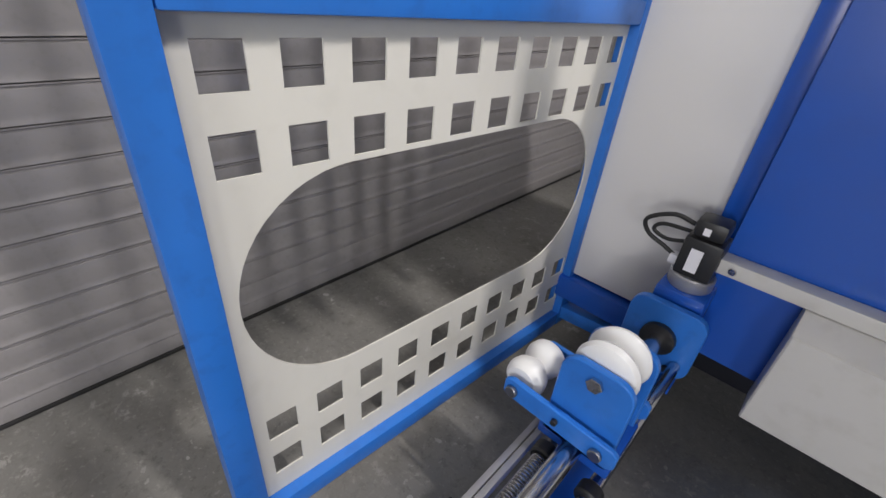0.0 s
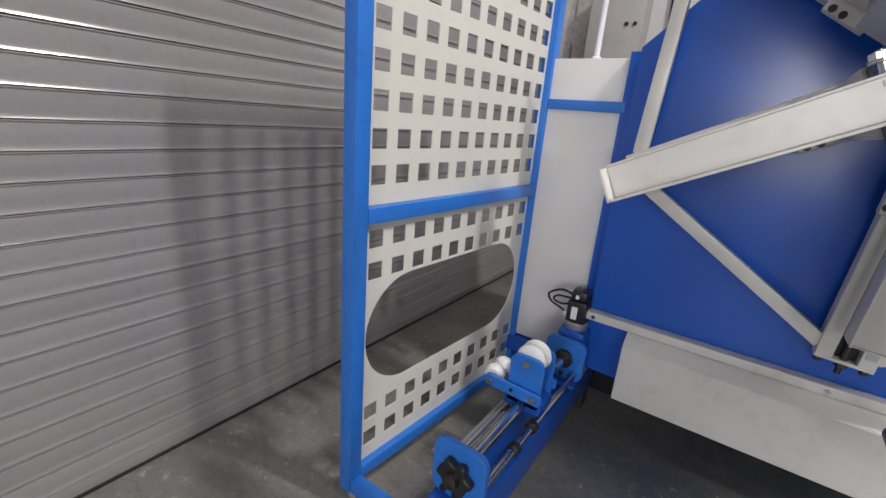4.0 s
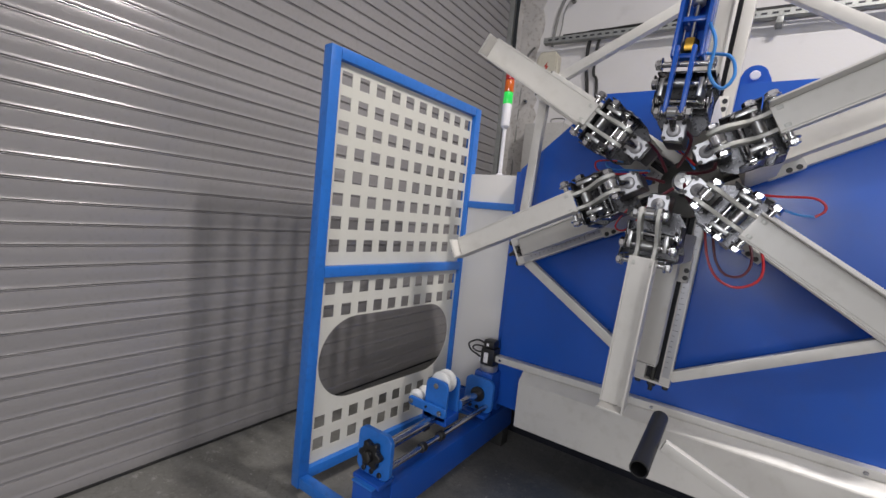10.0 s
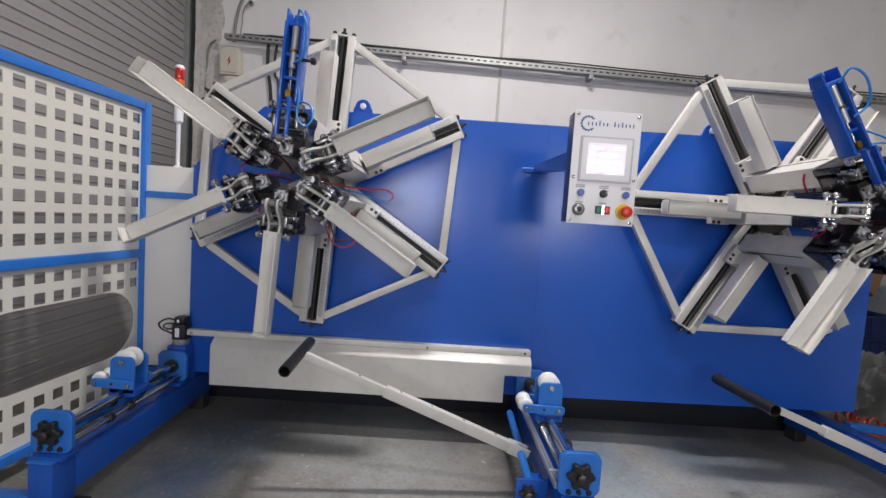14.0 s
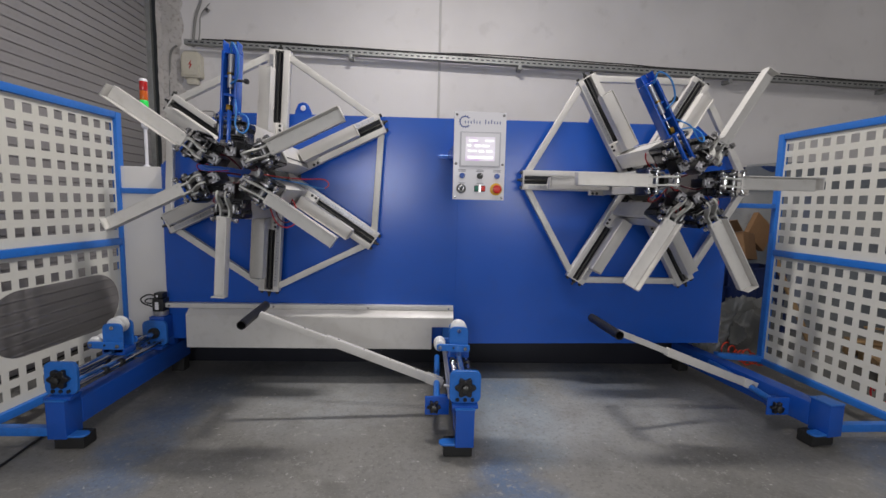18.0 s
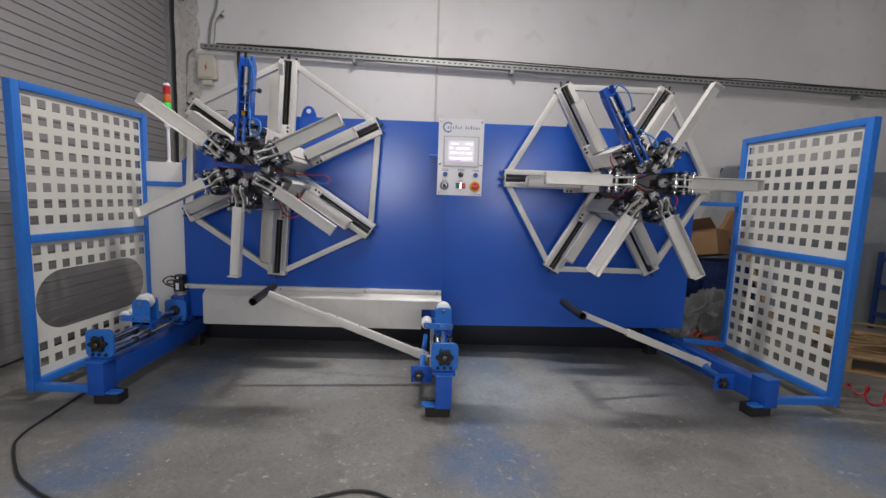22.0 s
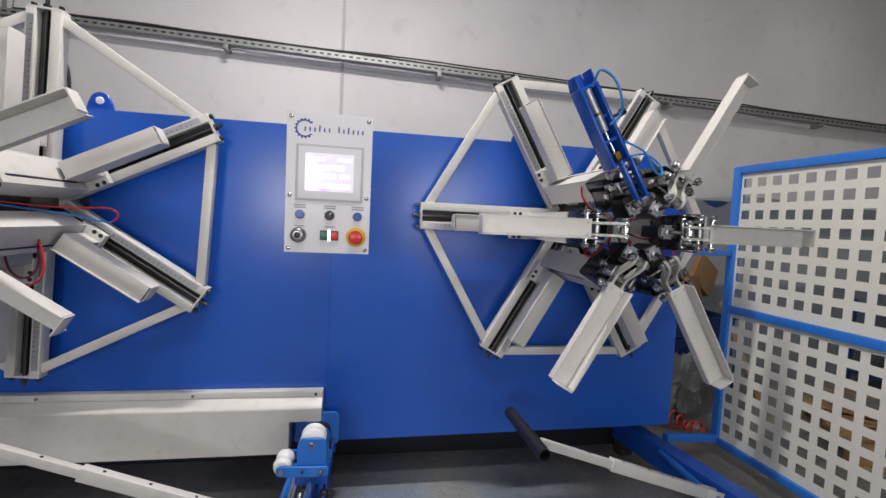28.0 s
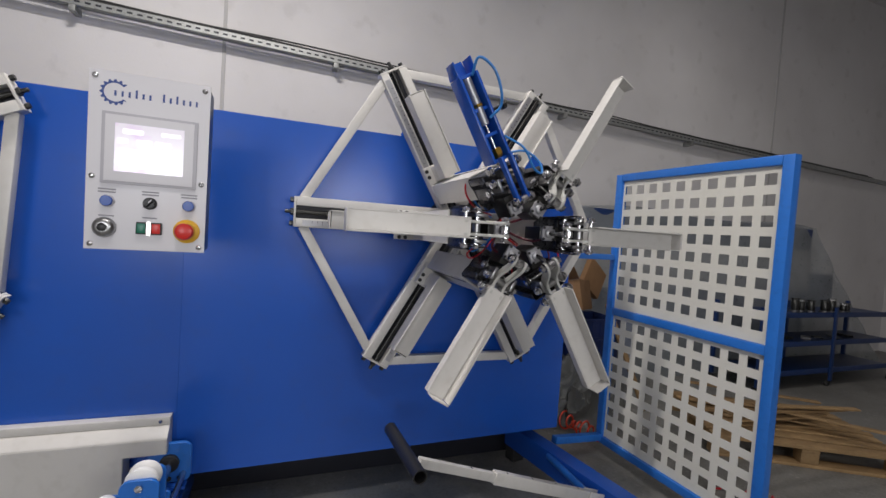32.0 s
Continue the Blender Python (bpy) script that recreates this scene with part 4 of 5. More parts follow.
def blue_arm(t, m):
    """The wheel's one telescopic arm with its air cylinder."""
    fr = box((0.26, -0.036, 0.500), (0.55, -0.026, 0.560), 0.003)
    add_box(fr, (0.26, 0.026, 0.500), (0.55, 0.036, 0.560), 0.003)
    for u0 in (0.26, 0.345, 0.43, 0.54):
        add_box(fr, (u0, -0.0258, 0.500), (u0 + 0.012, 0.0258, 0.548), 0.003)
    arm = part("blue_arm", fr, BLUE, t, "blue telescopic arm", at=m)
    hood = prism([(0.5525, -0.036), (0.60, -0.026), (0.60, 0.026), (0.5525, 0.036)], 0.500, 0.507, 0.001)
    add_box(hood, (0.5525, -0.034, 0.5072), (0.598, -0.029, 0.555), 0.002)
    add_box(hood, (0.5525, 0.029, 0.5072), (0.598, 0.034, 0.555), 0.002)
    part("hood", hood, BLUE, arm)
    part("guide_plate", box((0.26, -0.025, 0.4965), (0.55, 0.025, 0.4995)), BLUE, arm)
    for v in (-0.018, 0.018):
        part("link", box((0.118, v - 0.005, 0.562), (0.275, v + 0.005, 0.586), 0.004), BLUE, arm, "blue flat link")
    part("air_cylinder", rod((0.385, 0, 0.538), (0.54, 0, 0.538), 0.0145), ALU, arm)
    part("piston_rod", rod((0.30, 0, 0.538), (0.40, 0, 0.538), 0.007), CHROME, arm)
    part("brass_nut", hexnut((0.275, 0, 0.538), (1, 0, 0), 0.019, 0.030), BRASS, arm, "brass nut")
    part("brass_nut", hexnut((0.445, 0, 0.538), (1, 0, 0), 0.018, 0.010), BRASS, arm, "brass nut")
    kb = rod((0.42, -0.0365, 0.55), (0.42, -0.07, 0.55), 0.006)
    add_lathe(kb, [(0.008, 0), (0.013, 0.003), (0.013, 0.016), (0.008, 0.02)], along((0.42, -0.07, 0.55), (0.42, -1, 0.55)), 12)
    part("knob", kb, BLACK, arm, "black knob")
    part("air_hose", hose([(0.54, -0.01, 0.56), (0.575, -0.03, 0.595), (0.53, -0.06, 0.60), (0.47, -0.062, 0.595), (0.42, -0.05, 0.58), (0.40, -0.012, 0.56)], 0.0042), BLUE_HOSE, arm, "light blue air hose")
    part("air_hose", hose([(0.33, -0.036, 0.56), (0.27, -0.06, 0.595), (0.20, -0.062, 0.60), (0.172, -0.090, 0.59), (0.205, -0.108, 0.575), (0.255, -0.090, 0.555), (0.275, -0.038, 0.530)], 0.0038), BLUE_HOSE, arm, "light blue air hose")


W1 = Matrix.Translation((0.66, -0.062, 1.333))
first_reel = winding_reel(W1, 0)
copy_thing(first_reel, Matrix.Translation((2.903, -0.062, 1.335)) @ Matrix.Rotation(radians(-33.7), 4, "Y"))


# ---- control box on its arm ----
def control_box():
    x0, x1, z0, z1, yf = 1.708, 1.956, 1.200, 1.614, -0.70
    t = thing("control_box", "blue control box with white front plate, touch screen and buttons", "control panel", Matrix.Translation(((x0 + x1) / 2, 0, z0)))
    cx, w = (x0 + x1) / 2, x1 - x0

    def loc(bm):
        bmesh.ops.transform(bm, matrix=Matrix.Translation((-cx, 0, -z0)), verts=bm.verts[:])
        return bm

    part("housing", loc(box((x0 + 0.004, yf + 0.004, z0 + 0.004), (x1 - 0.004, yf + 0.085, z1 - 0.004), 0.003)), BLUE_DARK, t, "dark blue housing")
    plate = part("front_plate", loc(box((x0, yf, z0), (x1, yf + 0.0035, z1), 0.001)), PANEL_WHITE, t, "white front plate")
    arm = prism([(0, 0), (0.610, -0.062), (0.610, 0.012), (0, 0.036)], -0.022, 0.022, 0.002, Matrix(((0, 0, 1, 1.735), (-1, 0, 0, -0.004), (0, 1, 0, 1.462), (0, 0, 0, 1))))
    part("arm", loc(arm), BLUE, t, "blue bracket arm")
    part("arm_foot", loc(box((1.665, -0.030, 1.458), (1.790, -0.0015, 1.468), 0.002)), BLUE, t)
    part("arm_peg", loc(rod((1.655, -0.02, 1.476), (1.712, -0.02, 1.476), 0.007, 12)), BLUE_FRAME, t)
    y = yf - 0.0003

    def px(u, v):
        """Place on the plate from fractions of its width and height, from its top left."""
        return x0 + u * w, z1 - v * (z1 - z0)

    def plate_part(name, u0, u1, v0, v1, d0, d1, mat, parent=t, label="", bevel=0.001):
        (xa, za), (xb, zb) = px(u0, v0), px(u1, v1)
        return part(name, loc(box((xa, y - d1, zb), (xb, y - d0, za), bevel)), mat, parent, label)

    bez = plate_part("touch_screen", 0.115, 0.905, 0.225, 0.625, 0, 0.006, GREY_FRAME, t, "grey framed touch screen showing a pink page", 0.002)
    plate_part("bezel_face", 0.145, 0.875, 0.24, 0.61, 0.0062, 0.0075, PANEL_WHITE, bez)
    plate_part("screen", 0.225, 0.79, 0.285, 0.555, 0.0077, 0.0082, SCREEN, bez, "lit pink screen", 0)
    for u0, u1, v0, v1 in ((0.29, 0.45, 0.315, 0.34), (0.25, 0.33, 0.37, 0.395), (0.40, 0.52, 0.37, 0.40), (0.55, 0.68, 0.37, 0.40), (0.27, 0.44, 0.43, 0.455), (0.48, 0.58, 0.43, 0.46), (0.63, 0.74, 0.43, 0.46), (0.27, 0.75, 0.50, 0.53), (0.60, 0.76, 0.315, 0.335)):
        plate_part("screen_field", u0, u1, v0, v1, 0.0083, 0.0086, SCREEN_BAR, bez, "", 0)
    # maker's mark: a toothed ring and bars
    gx, gz = px(0.205, 0.115)
    ring = bmesh.new()
    teeth = []
    for i in range(49):
        a = 40 + 280 * i / 48
        r = 0.030 if (i // 2) % 2 == 0 else 0.0255
        teeth.append((r * math.cos(radians(a)), r * math.sin(radians(a))))
    inner = [(0.0215 * math.cos(radians(40 + 280 * i / 48)), 0.0215 * math.sin(radians(40 + 280 * i / 48))) for i in range(49)]
    ring = bmesh.new()
    va = [ring.verts.new((gx + p[0], y - 0.0004, gz + p[1])) for p in teeth]
    vb = [ring.verts.new((gx + p[0], y - 0.0004, gz + p[1])) for p in inner]
    for i in range(48):
        ring.faces.new((va[i], va[i + 1], vb[i + 1], vb[i]))
    part("mark", loc(ring), LOGO, plate, "blue toothed ring mark", False)
    for k in range(13):
        if k != 6:
            tall = 0.016 if k in (3, 7, 9) else 0.0
            plate_part("mark_bar", 0.20 + 0.056 * k, 0.217 + 0.056 * k, 0.104 - tall, 0.134, 0.0002, 0.0006, LOGO, plate, "", 0)
    for u, v in ((0.05, 0.035), (0.95, 0.035), (0.05, 0.59), (0.95, 0.59), (0.05, 0.97), (0.95, 0.97)):
        sx, sz = px(u, v)
        part("screw", loc(add_lathe(bmesh.new(), [(0.0062, 0), (0.0062, 0.002), (0.003, 0.004)], along((sx, y, sz), (sx, y - 1, sz)), 12)), CHROME, plate)
    for u in (0.17, 0.52, 0.85):
        for dv in (0.0, 0.016):
            plate_part("caption", u - 0.07, u + 0.07, 0.655 + dv, 0.663 + dv, 0.0002, 0.0006, PRINT_GREY, plate, "", 0)
    for u in (0.17, 0.52):
        plate_part("caption", u - 0.06, u + 0.06, 0.805, 0.813, 0.0002, 0.0006, PRINT_GREY, plate, "", 0)

    def turned(name, u, v, rings, mat, label="", parent=t):
        sx, sz = px(u, v)
        return part(name, loc(add_lathe(bmesh.new(), rings, along((sx, y, sz), (sx, y - 1, sz)), 24)), mat, parent, label)

    for u in (0.175, 0.85):
        b = turned("push_button", u, 0.725, [(0.0145, 0), (0.0145, 0.004), (0.012, 0.006)], GREY_FRAME)
        turned("cap", u, 0.725, [(0.0125, 0.0062), (0.0125, 0.010), (0.011, 0.0115)], BUTTON_BLUE, "blue cap", b)
    s = turned("selector_switch", 0.52, 0.725, [(0.0145, 0), (0.0145, 0.005), (0.012, 0.008), (0.011, 0.014)], BLACK, "black selector switch")
    sx, sz = px(0.52, 0.725)
    part("lever", loc(box((-0.003, -0.003, -0.013), (0.003, 0.006, 0.013), 0.001, Matrix.Translation((sx, y - 0.018, sz)) @ Matrix.Rotation(radians(40), 4, "Y"))), BLACK, s)
    part("pointer", loc(box((-0.001, -0.0042, 0.002), (0.001, -0.0031, 0.012), 0, Matrix.Translation((sx, y - 0.018, sz)) @ Matrix.Rotation(radians(40), 4, "Y"))), PANEL_WHITE, s)
    k = turned("key_socket", 0.16, 0.875, [(0.0235, 0), (0.0235, 0.006), (0.021, 0.012), (0.016, 0.016), (0.010, 0.0165)], STEEL, "round grey metal speed dial")
    turned("dial_core", 0.16, 0.875, [(0.0095, 0.0168), (0.0095, 0.0185), (0.006, 0.020)], BLACK, "", k)
    d = plate_part("double_button", 0.415, 0.63, 0.835, 0.905, 0, 0.008, BLACK, t, "green and red double push button with lit centre", 0.002)
    plate_part("start_cap", 0.425, 0.495, 0.842, 0.898, 0.0082, 0.011, GREEN_DARK, d)
    plate_part("stop_cap", 0.55, 0.62, 0.842, 0.898, 0.0082, 0.011, RED, d)
    plate_part("lamp", 0.505, 0.54, 0.83, 0.91, 0.0082, 0.010, WHITE_LAMP, d, "lit white lens")
    e = turned("emergency_stop", 0.84, 0.875, [(0.029, 0), (0.029, 0.003), (0.026, 0.0045)], YELLOW, "red mushroom emergency stop on a yellow ring")
    turned("collar", 0.84, 0.875, [(0.019, 0.0046), (0.019, 0.022), (0.015, 0.026)], YELLOW, "", e)
    turned("mushroom", 0.84, 0.875, [(0.013, 0.0262), (0.020, 0.028), (0.0205, 0.036), (0.017, 0.042), (0.008, 0.044)], RED, "red mushroom head", e)
    return t


control_box()


# ---- traverse units, legs, levers ----
def star_knob(name, c, parent, r=0.045):
    """Black lobed hand knob facing -y."""
    pts = [((r - 0.008 * (1 - math.cos(6 * radians(a)))) * math.cos(radians(a)), (r - 0.008 * (1 - math.cos(6 * radians(a)))) * math.sin(radians(a))) for a in range(0, 360, 10)]
    k = part(name, prism(pts, 0, 0.022, 0.003, Matrix.Translation(c) @ FACE_FRONT), BLACK, parent, "black lobed hand knob")
    part("boss", add_lathe(bmesh.new(), [(0.020, 0), (0.018, 0.014), (0.010, 0.018)], along((c[0], c[1] - 0.0225, c[2]), (c[0], c[1] - 1, c[2])), 18), DARK_STEEL, k)
    return k


def plain_leg(label, at, length, tab_side, rise=0.0):
    t = thing("base_leg", label, "machine leg", at, group="machine legs")
    part("beam", box((-0.045, -length + 0.10, 0.078 + rise), (0.045, 0.20, 0.20 + rise), 0.004), BLUE, t)
    blk = box((-0.043, -length, 0.062), (0.043, -length + 0.099, 0.225 + rise), 0.004)
    part("end_block", blk, BLUE, t)
    part("end_cap", box((-0.046, -length - 0.003, 0.2255 + rise), (0.046, -length + 0.105, 0.232 + rise), 0.002), BLUE_FRAME, t)
    tab = prism(rounded(0.055, 0.075, 0.025, True), 0, 0.010, 0.002, Matrix(((0, tab_side, 0, tab_side * 0.043), (1, 0, 0, -length + 0.03), (0, 0, 1, 0.068), (0, 0, 0, 1))))
    part("foot_tab", tab, BLUE_FRAME, t)
    xa, xb = sorted((-0.040 * tab_side, 0.095 * tab_side))
    part("foot", box((xa, -length + 0.030, 0.0), (xb, -length + 0.11, 0.0615), 0.006), RUBBER, t, "black rubber foot")
    part("rear_foot", box((-0.04, 0.12, 0.0), (0.04, 0.19, 0.0775 + rise), 0.004), RUBBER, t)
    return t


def traverse(label, at, length, carriage_y, motor, tab_side=-1):
    """Leg with a hand-turned roller carriage on two shafts and a screw."""
    t = plain_leg(label, at, length, tab_side, 0.016)
    top, rear = 0.252, (-0.095 if motor else -0.06)
    for name, yc in (("front_plate", -length + 0.06), ("rear_plate", rear)):
        pl = prism(rounded(0.146, 0.155, 0.030), 0, 0.018, 0.002, Matrix.Translation((0, yc, top + 0.006)) @ FACE_FRONT)
        p = part(name, pl, BLUE_FRAME, t)
        for sx in (-0.035, 0.0, 0.035):
            part("bolt", rod((sx, yc - 0.0185, top + 0.0235), (sx, yc - 0.026, top + 0.0235), 0.009, 10), BLACK, p)
    for yb in (-length + 0.05, rear - 0.015):
        part("foot_plate", box((-0.06, yb - 0.035, top - 0.010), (0.06, yb + 0.035, top + 0.0055), 0.002), BLUE, t)
    part("bearing", add_lathe(bmesh.new(), [(0.034, 0), (0.034, 0.012), (0.026, 0.014)], along((0, rear - 0.0185, top + 0.085), (0, -1, top + 0.085)), 20), BLACK, t, "black bearing ring")
    star_knob("hand_knob", (0, -length + 0.041, top + 0.085), t, 0.050)
    y0, y1 = -length + 0.061, rear - 0.0195
    part("guide_shaft", rod((0, y0, top + 0.085), (0, y1, top + 0.085), 0.016), CHROME, t)
    part("guide_shaft", rod((0.048, y0, top + 0.040), (0.048, y1, top + 0.040), 0.011), CHROME, t)
    sc = rod((-0.030, y0, top + 0.050), (-0.030, y1, top + 0.050), 0.010)
    part("lead_screw", sc, STEEL, t)
    thr = bmesh.new()
    n = int((carriage_y - 0.06 - y0) / 0.006)
    for i in range(n):
        add_lathe(thr, [(0.010, 0), (0.0135, 0.0015), (0.0135, 0.003), (0.010, 0.0045)], along((-0.030, y0 + 0.012 + 0.006 * i, top + 0.050), (-0.030, 9, top + 0.050)), 12)
    part("thread", thr, CHROME, t)
    for bx in (-0.062, -0.074):
        part("slide_bar", box((bx - 0.005, y0 - 0.004, top + 0.020), (bx + 0.005, rear - 0.06, top + 0.040), 0.001), ALU, t)
    fit_ = rod((-0.068, y0 + 0.02, top + 0.05), (-0.068, y0 + 0.02, top + 0.075), 0.006)
    rod((-0.068, y0 + 0.02, top + 0.070), (-0.098, y0 + 0.02, top + 0.075), 0.007, bm=fit_)
    part("hose_fitting", fit_, ALU, t, "pale hose fitting")
    part("shaft_collar", add_lathe(bmesh.new(), [(0.014, 0), (0.018, 0.003), (0.018, 0.024), (0.014, 0.027)], along((0.048, carriage_y + -0.19, top + 0.040), (0.048, 9, top + 0.040)), 16), BLACK, t)
    # carriage with rollers
    car = part("carriage", box((-0.058, carriage_y - 0.048, top + 0.070), (0.058, carriage_y + 0.048, top + 0.105), 0.003), BLUE, t)
    for bx, bz, br in ((0.048, 0.040, 0.019), (-0.030, 0.050, 0.020)):
        part("bushing", rod((bx, carriage_y - 0.075, top + bz), (bx, carriage_y - 0.049, top + bz), br, 16), BLACK, car, "black shaft bushing")
    outline = rounded(0.104, 0.160, 0.028, True)
    for yc in (carriage_y - 0.048, carriage_y + 0.036):
        p = part("side_plate", prism(outline, 0, 0.012, 0.002, Matrix.Translation((0.0, yc + 0.012, top + 0.085)) @ FACE_FRONT), BLUE_FRAME, car)
        part("bolt", hexnut((0.0, yc - 0.0005, top + 0.222), (0, -1, 0), 0.012, 0.008), CHROME, p)
    for name, x, z, r, ya, yb in (("roller", 0.0, top + 0.226, 0.046, -0.035, 0.035), ("small_roller", -0.105, top + 0.135, 0.034, -0.046, 0.046)):
        ln = yb - ya
        wide = [(r * 0.35, 0), (r * 0.72, 0.001), (r * 0.93, ln * 0.09), (r, ln * 0.21), (r * 0.92, ln * 0.33), (r * 0.70, ln * 0.43), (r * 0.55, ln * 0.5), (r * 0.70, ln * 0.57), (r * 0.92, ln * 0.67), (r, ln * 0.79), (r * 0.93, ln * 0.91), (r * 0.72, ln - 0.001), (r * 0.35, ln)]
        part(name, add_lathe(bmesh.new(), wide, along((x, carriage_y + ya, z), (x, 9, z)), 28), NYLON, car, "white nylon roller")
    for yc in (carriage_y - 0.064, carriage_y + 0.052):
        arm = prism([(-0.122, -0.012), (-0.112, -0.019), (0.052, -0.024), (0.062, -0.016), (0.062, 0.008), (0.054, 0.014), (-0.110, 0.019), (-0.122, 0.012)], 0, 0.010, 0.002, Matrix.Translation((0.0, yc + 0.010, top + 0.132)) @ FACE_FRONT)
        a = part("swing_arm", arm, BLUE_FRAME, car)
        for bx in (-0.105, -0.03, 0.035):
            part("bolt", rod((bx, yc - 0.001, top + 0.132 - (0.006 if bx > 0 else 0)), (bx, yc - 0.008, top + 0.132 - (0.006 if bx > 0 else 0)), 0.010 if bx != -0.03 else 0.005, 12), STEEL if bx != -0.03 else BLACK, a)
    if motor:
        back = Matrix.Translation((0, -0.090, 0))
        g = part("gearbox", box((-0.048, 0.005, top + 0.03), (0.048, 0.105, top + 0.18), 0.010), BLUE, t, at=back)
        part("flange", add_lathe(bmesh.new(), [(0.040, top + 0.1805), (0.042, top + 0.184), (0.042, top + 0.206), (0.039, top + 0.209)], Matrix.Translation((0, 0.055, 0)), 28), ALU, g, "bare aluminium flange")
        mb = box((-0.034, 0.021, top + 0.2095), (0.034, 0.089, top + 0.290), 0.006)
        add_box(mb, (-0.029, 0.026, top + 0.2902), (0.029, 0.084, top + 0.328), 0.012)
        mo = part("motor", mb, BLACK, t, "black servo motor", at=back)
        part("rating_plate", box((-0.016, 0.0198, top + 0.222), (0.006, 0.0208, top + 0.270)), PANEL_WHITE, mo, "white rating plate")
        part("rating_plate", box((-0.010, 0.0248, top + 0.300), (0.002, 0.0258, top + 0.314)), PANEL_WHITE, mo)
        part("cable", hose([(-0.028, 0.05, top + 0.305), (-0.07, 0.045, top + 0.312), (-0.115, 0.045, top + 0.285), (-0.105, 0.05, top + 0.255), (-0.07, 0.055, top + 0.238), (-0.040, 0.055, top + 0.225)], 0.0045), CABLE, mo)
        part("cable", hose([(-0.033, 0.06, top + 0.285), (-0.085, 0.06, top + 0.280), (-0.100, 0.06, top + 0.262), (-0.07, 0.06, top + 0.252), (-0.034, 0.06, top + 0.262)], 0.004), CABLE, mo)
        part("connector", box((-0.052, 0.045, top + 0.212), (-0.0355, 0.068, top + 0.232), 0.003), PANEL_WHITE, mo)
    return t


traverse("blue machine leg with motor driven roller carriage on chrome shafts", Matrix.Translation((-0.088, 0.0, 0)), 0.85, -0.42, True, 1)
traverse("blue machine leg with hand knob and white roller carriage", Matrix.Translation((1.778, 0.02, 0)), 0.94, -0.43, False)
plain_leg("blue machine leg on a black rubber foot", Matrix.Translation((3.50, 0.06, 0)) @ Matrix.Rotation(radians(9), 4, "Z"), 0.90, -1)


def lever(label, base, tip, grip_a, grip_b, knob):
    """Long cream lever on a side bracket with a black tube grip."""
    t = thing("swing_lever", label, "lever", Matrix.Translation(base), group="swing levers")
    o = Vector(base)
    b, e = Vector((0, 0, 0)), Vector(tip) - o
    d = e - b
    q = d.to_track_quat("X", "Z").to_matrix().to_4x4()
    ln = d.length
    part("bar", box((0.02, -0.0160, -0.023), (ln * 0.64, 0.0160, 0.023), 0.003, q), CREAM, t)
    part("bar_end", box((ln * 0.60, -0.012, -0.0155), (ln, 0.012, 0.0155), 0.002, q), CREAM, t)
    for f, h in ((0.13, 0.023), (0.28, 0.023), (0.43, 0.023), (0.575, 0.023), (0.76, 0.0155)):
        part("hole", rod((ln * f, 0.0, h - 0.002), (ln * f, 0.0, h + 0.0012), 0.0055, 10), BLACK, t, at=q)
    part("grip", pipe(Vector(grip_a) - o, Vector(grip_b) - o, 0.0235, 0.004), BLACK, t, "black open tube grip")
    cl = box((-0.035, -0.022, -0.024), (0.06, -0.0165, 0.026), 0.002, q)
    add_box(cl, (-0.035, 0.0165, -0.024), (0.06, 0.022, 0.026), 0.002, q)
    part("fork", cl, CREAM, t)
    part("pivot", rod(q @ Vector((0, -0.03, 0)), q @ Vector((0, 0.03, 0)), 0.011), STEEL, t)
    k = Vector(knob) - o
    part("bracket", box((k.x - 0.045, k.y + 0.001, k.z - 0.045), (k.x + 0.075, k.y + 0.011, k.z + 0.050), 0.003), BLUE, t)
    star_knob("hand_knob", (k.x, k.y, k.z), t, 0.036)
    part("strut", rod((k.x + 0.012, k.y + 0.0115, k.z + 0.015), (k.x + 0.03, 0.36, k.z + 0.03), 0.017), BLUE_FRAME, t, "blue round strut")
    part("stay", box((k.x + 0.02, k.y + 0.0115, k.z - 0.035), (k.x + 0.075, k.y + 0.10, k.z + 0.02), 0.003), BLUE, t)
    return t


lever("cream swing lever with black tube grip beside the middle leg", (1.656, -0.480, 0.195), (0.715, -0.525, 0.576), (0.682, -0.677, 0.558), (0.682, -0.347, 0.580), (1.639, -0.735, 0.172))
lever("cream swing lever with black tube grip beside the far leg", (3.478, -0.455, 0.175), (2.60, -0.60, 0.525), (2.573, -0.703, 0.534), (2.560, -0.367, 0.535), (3.455, -0.676, 0.145))


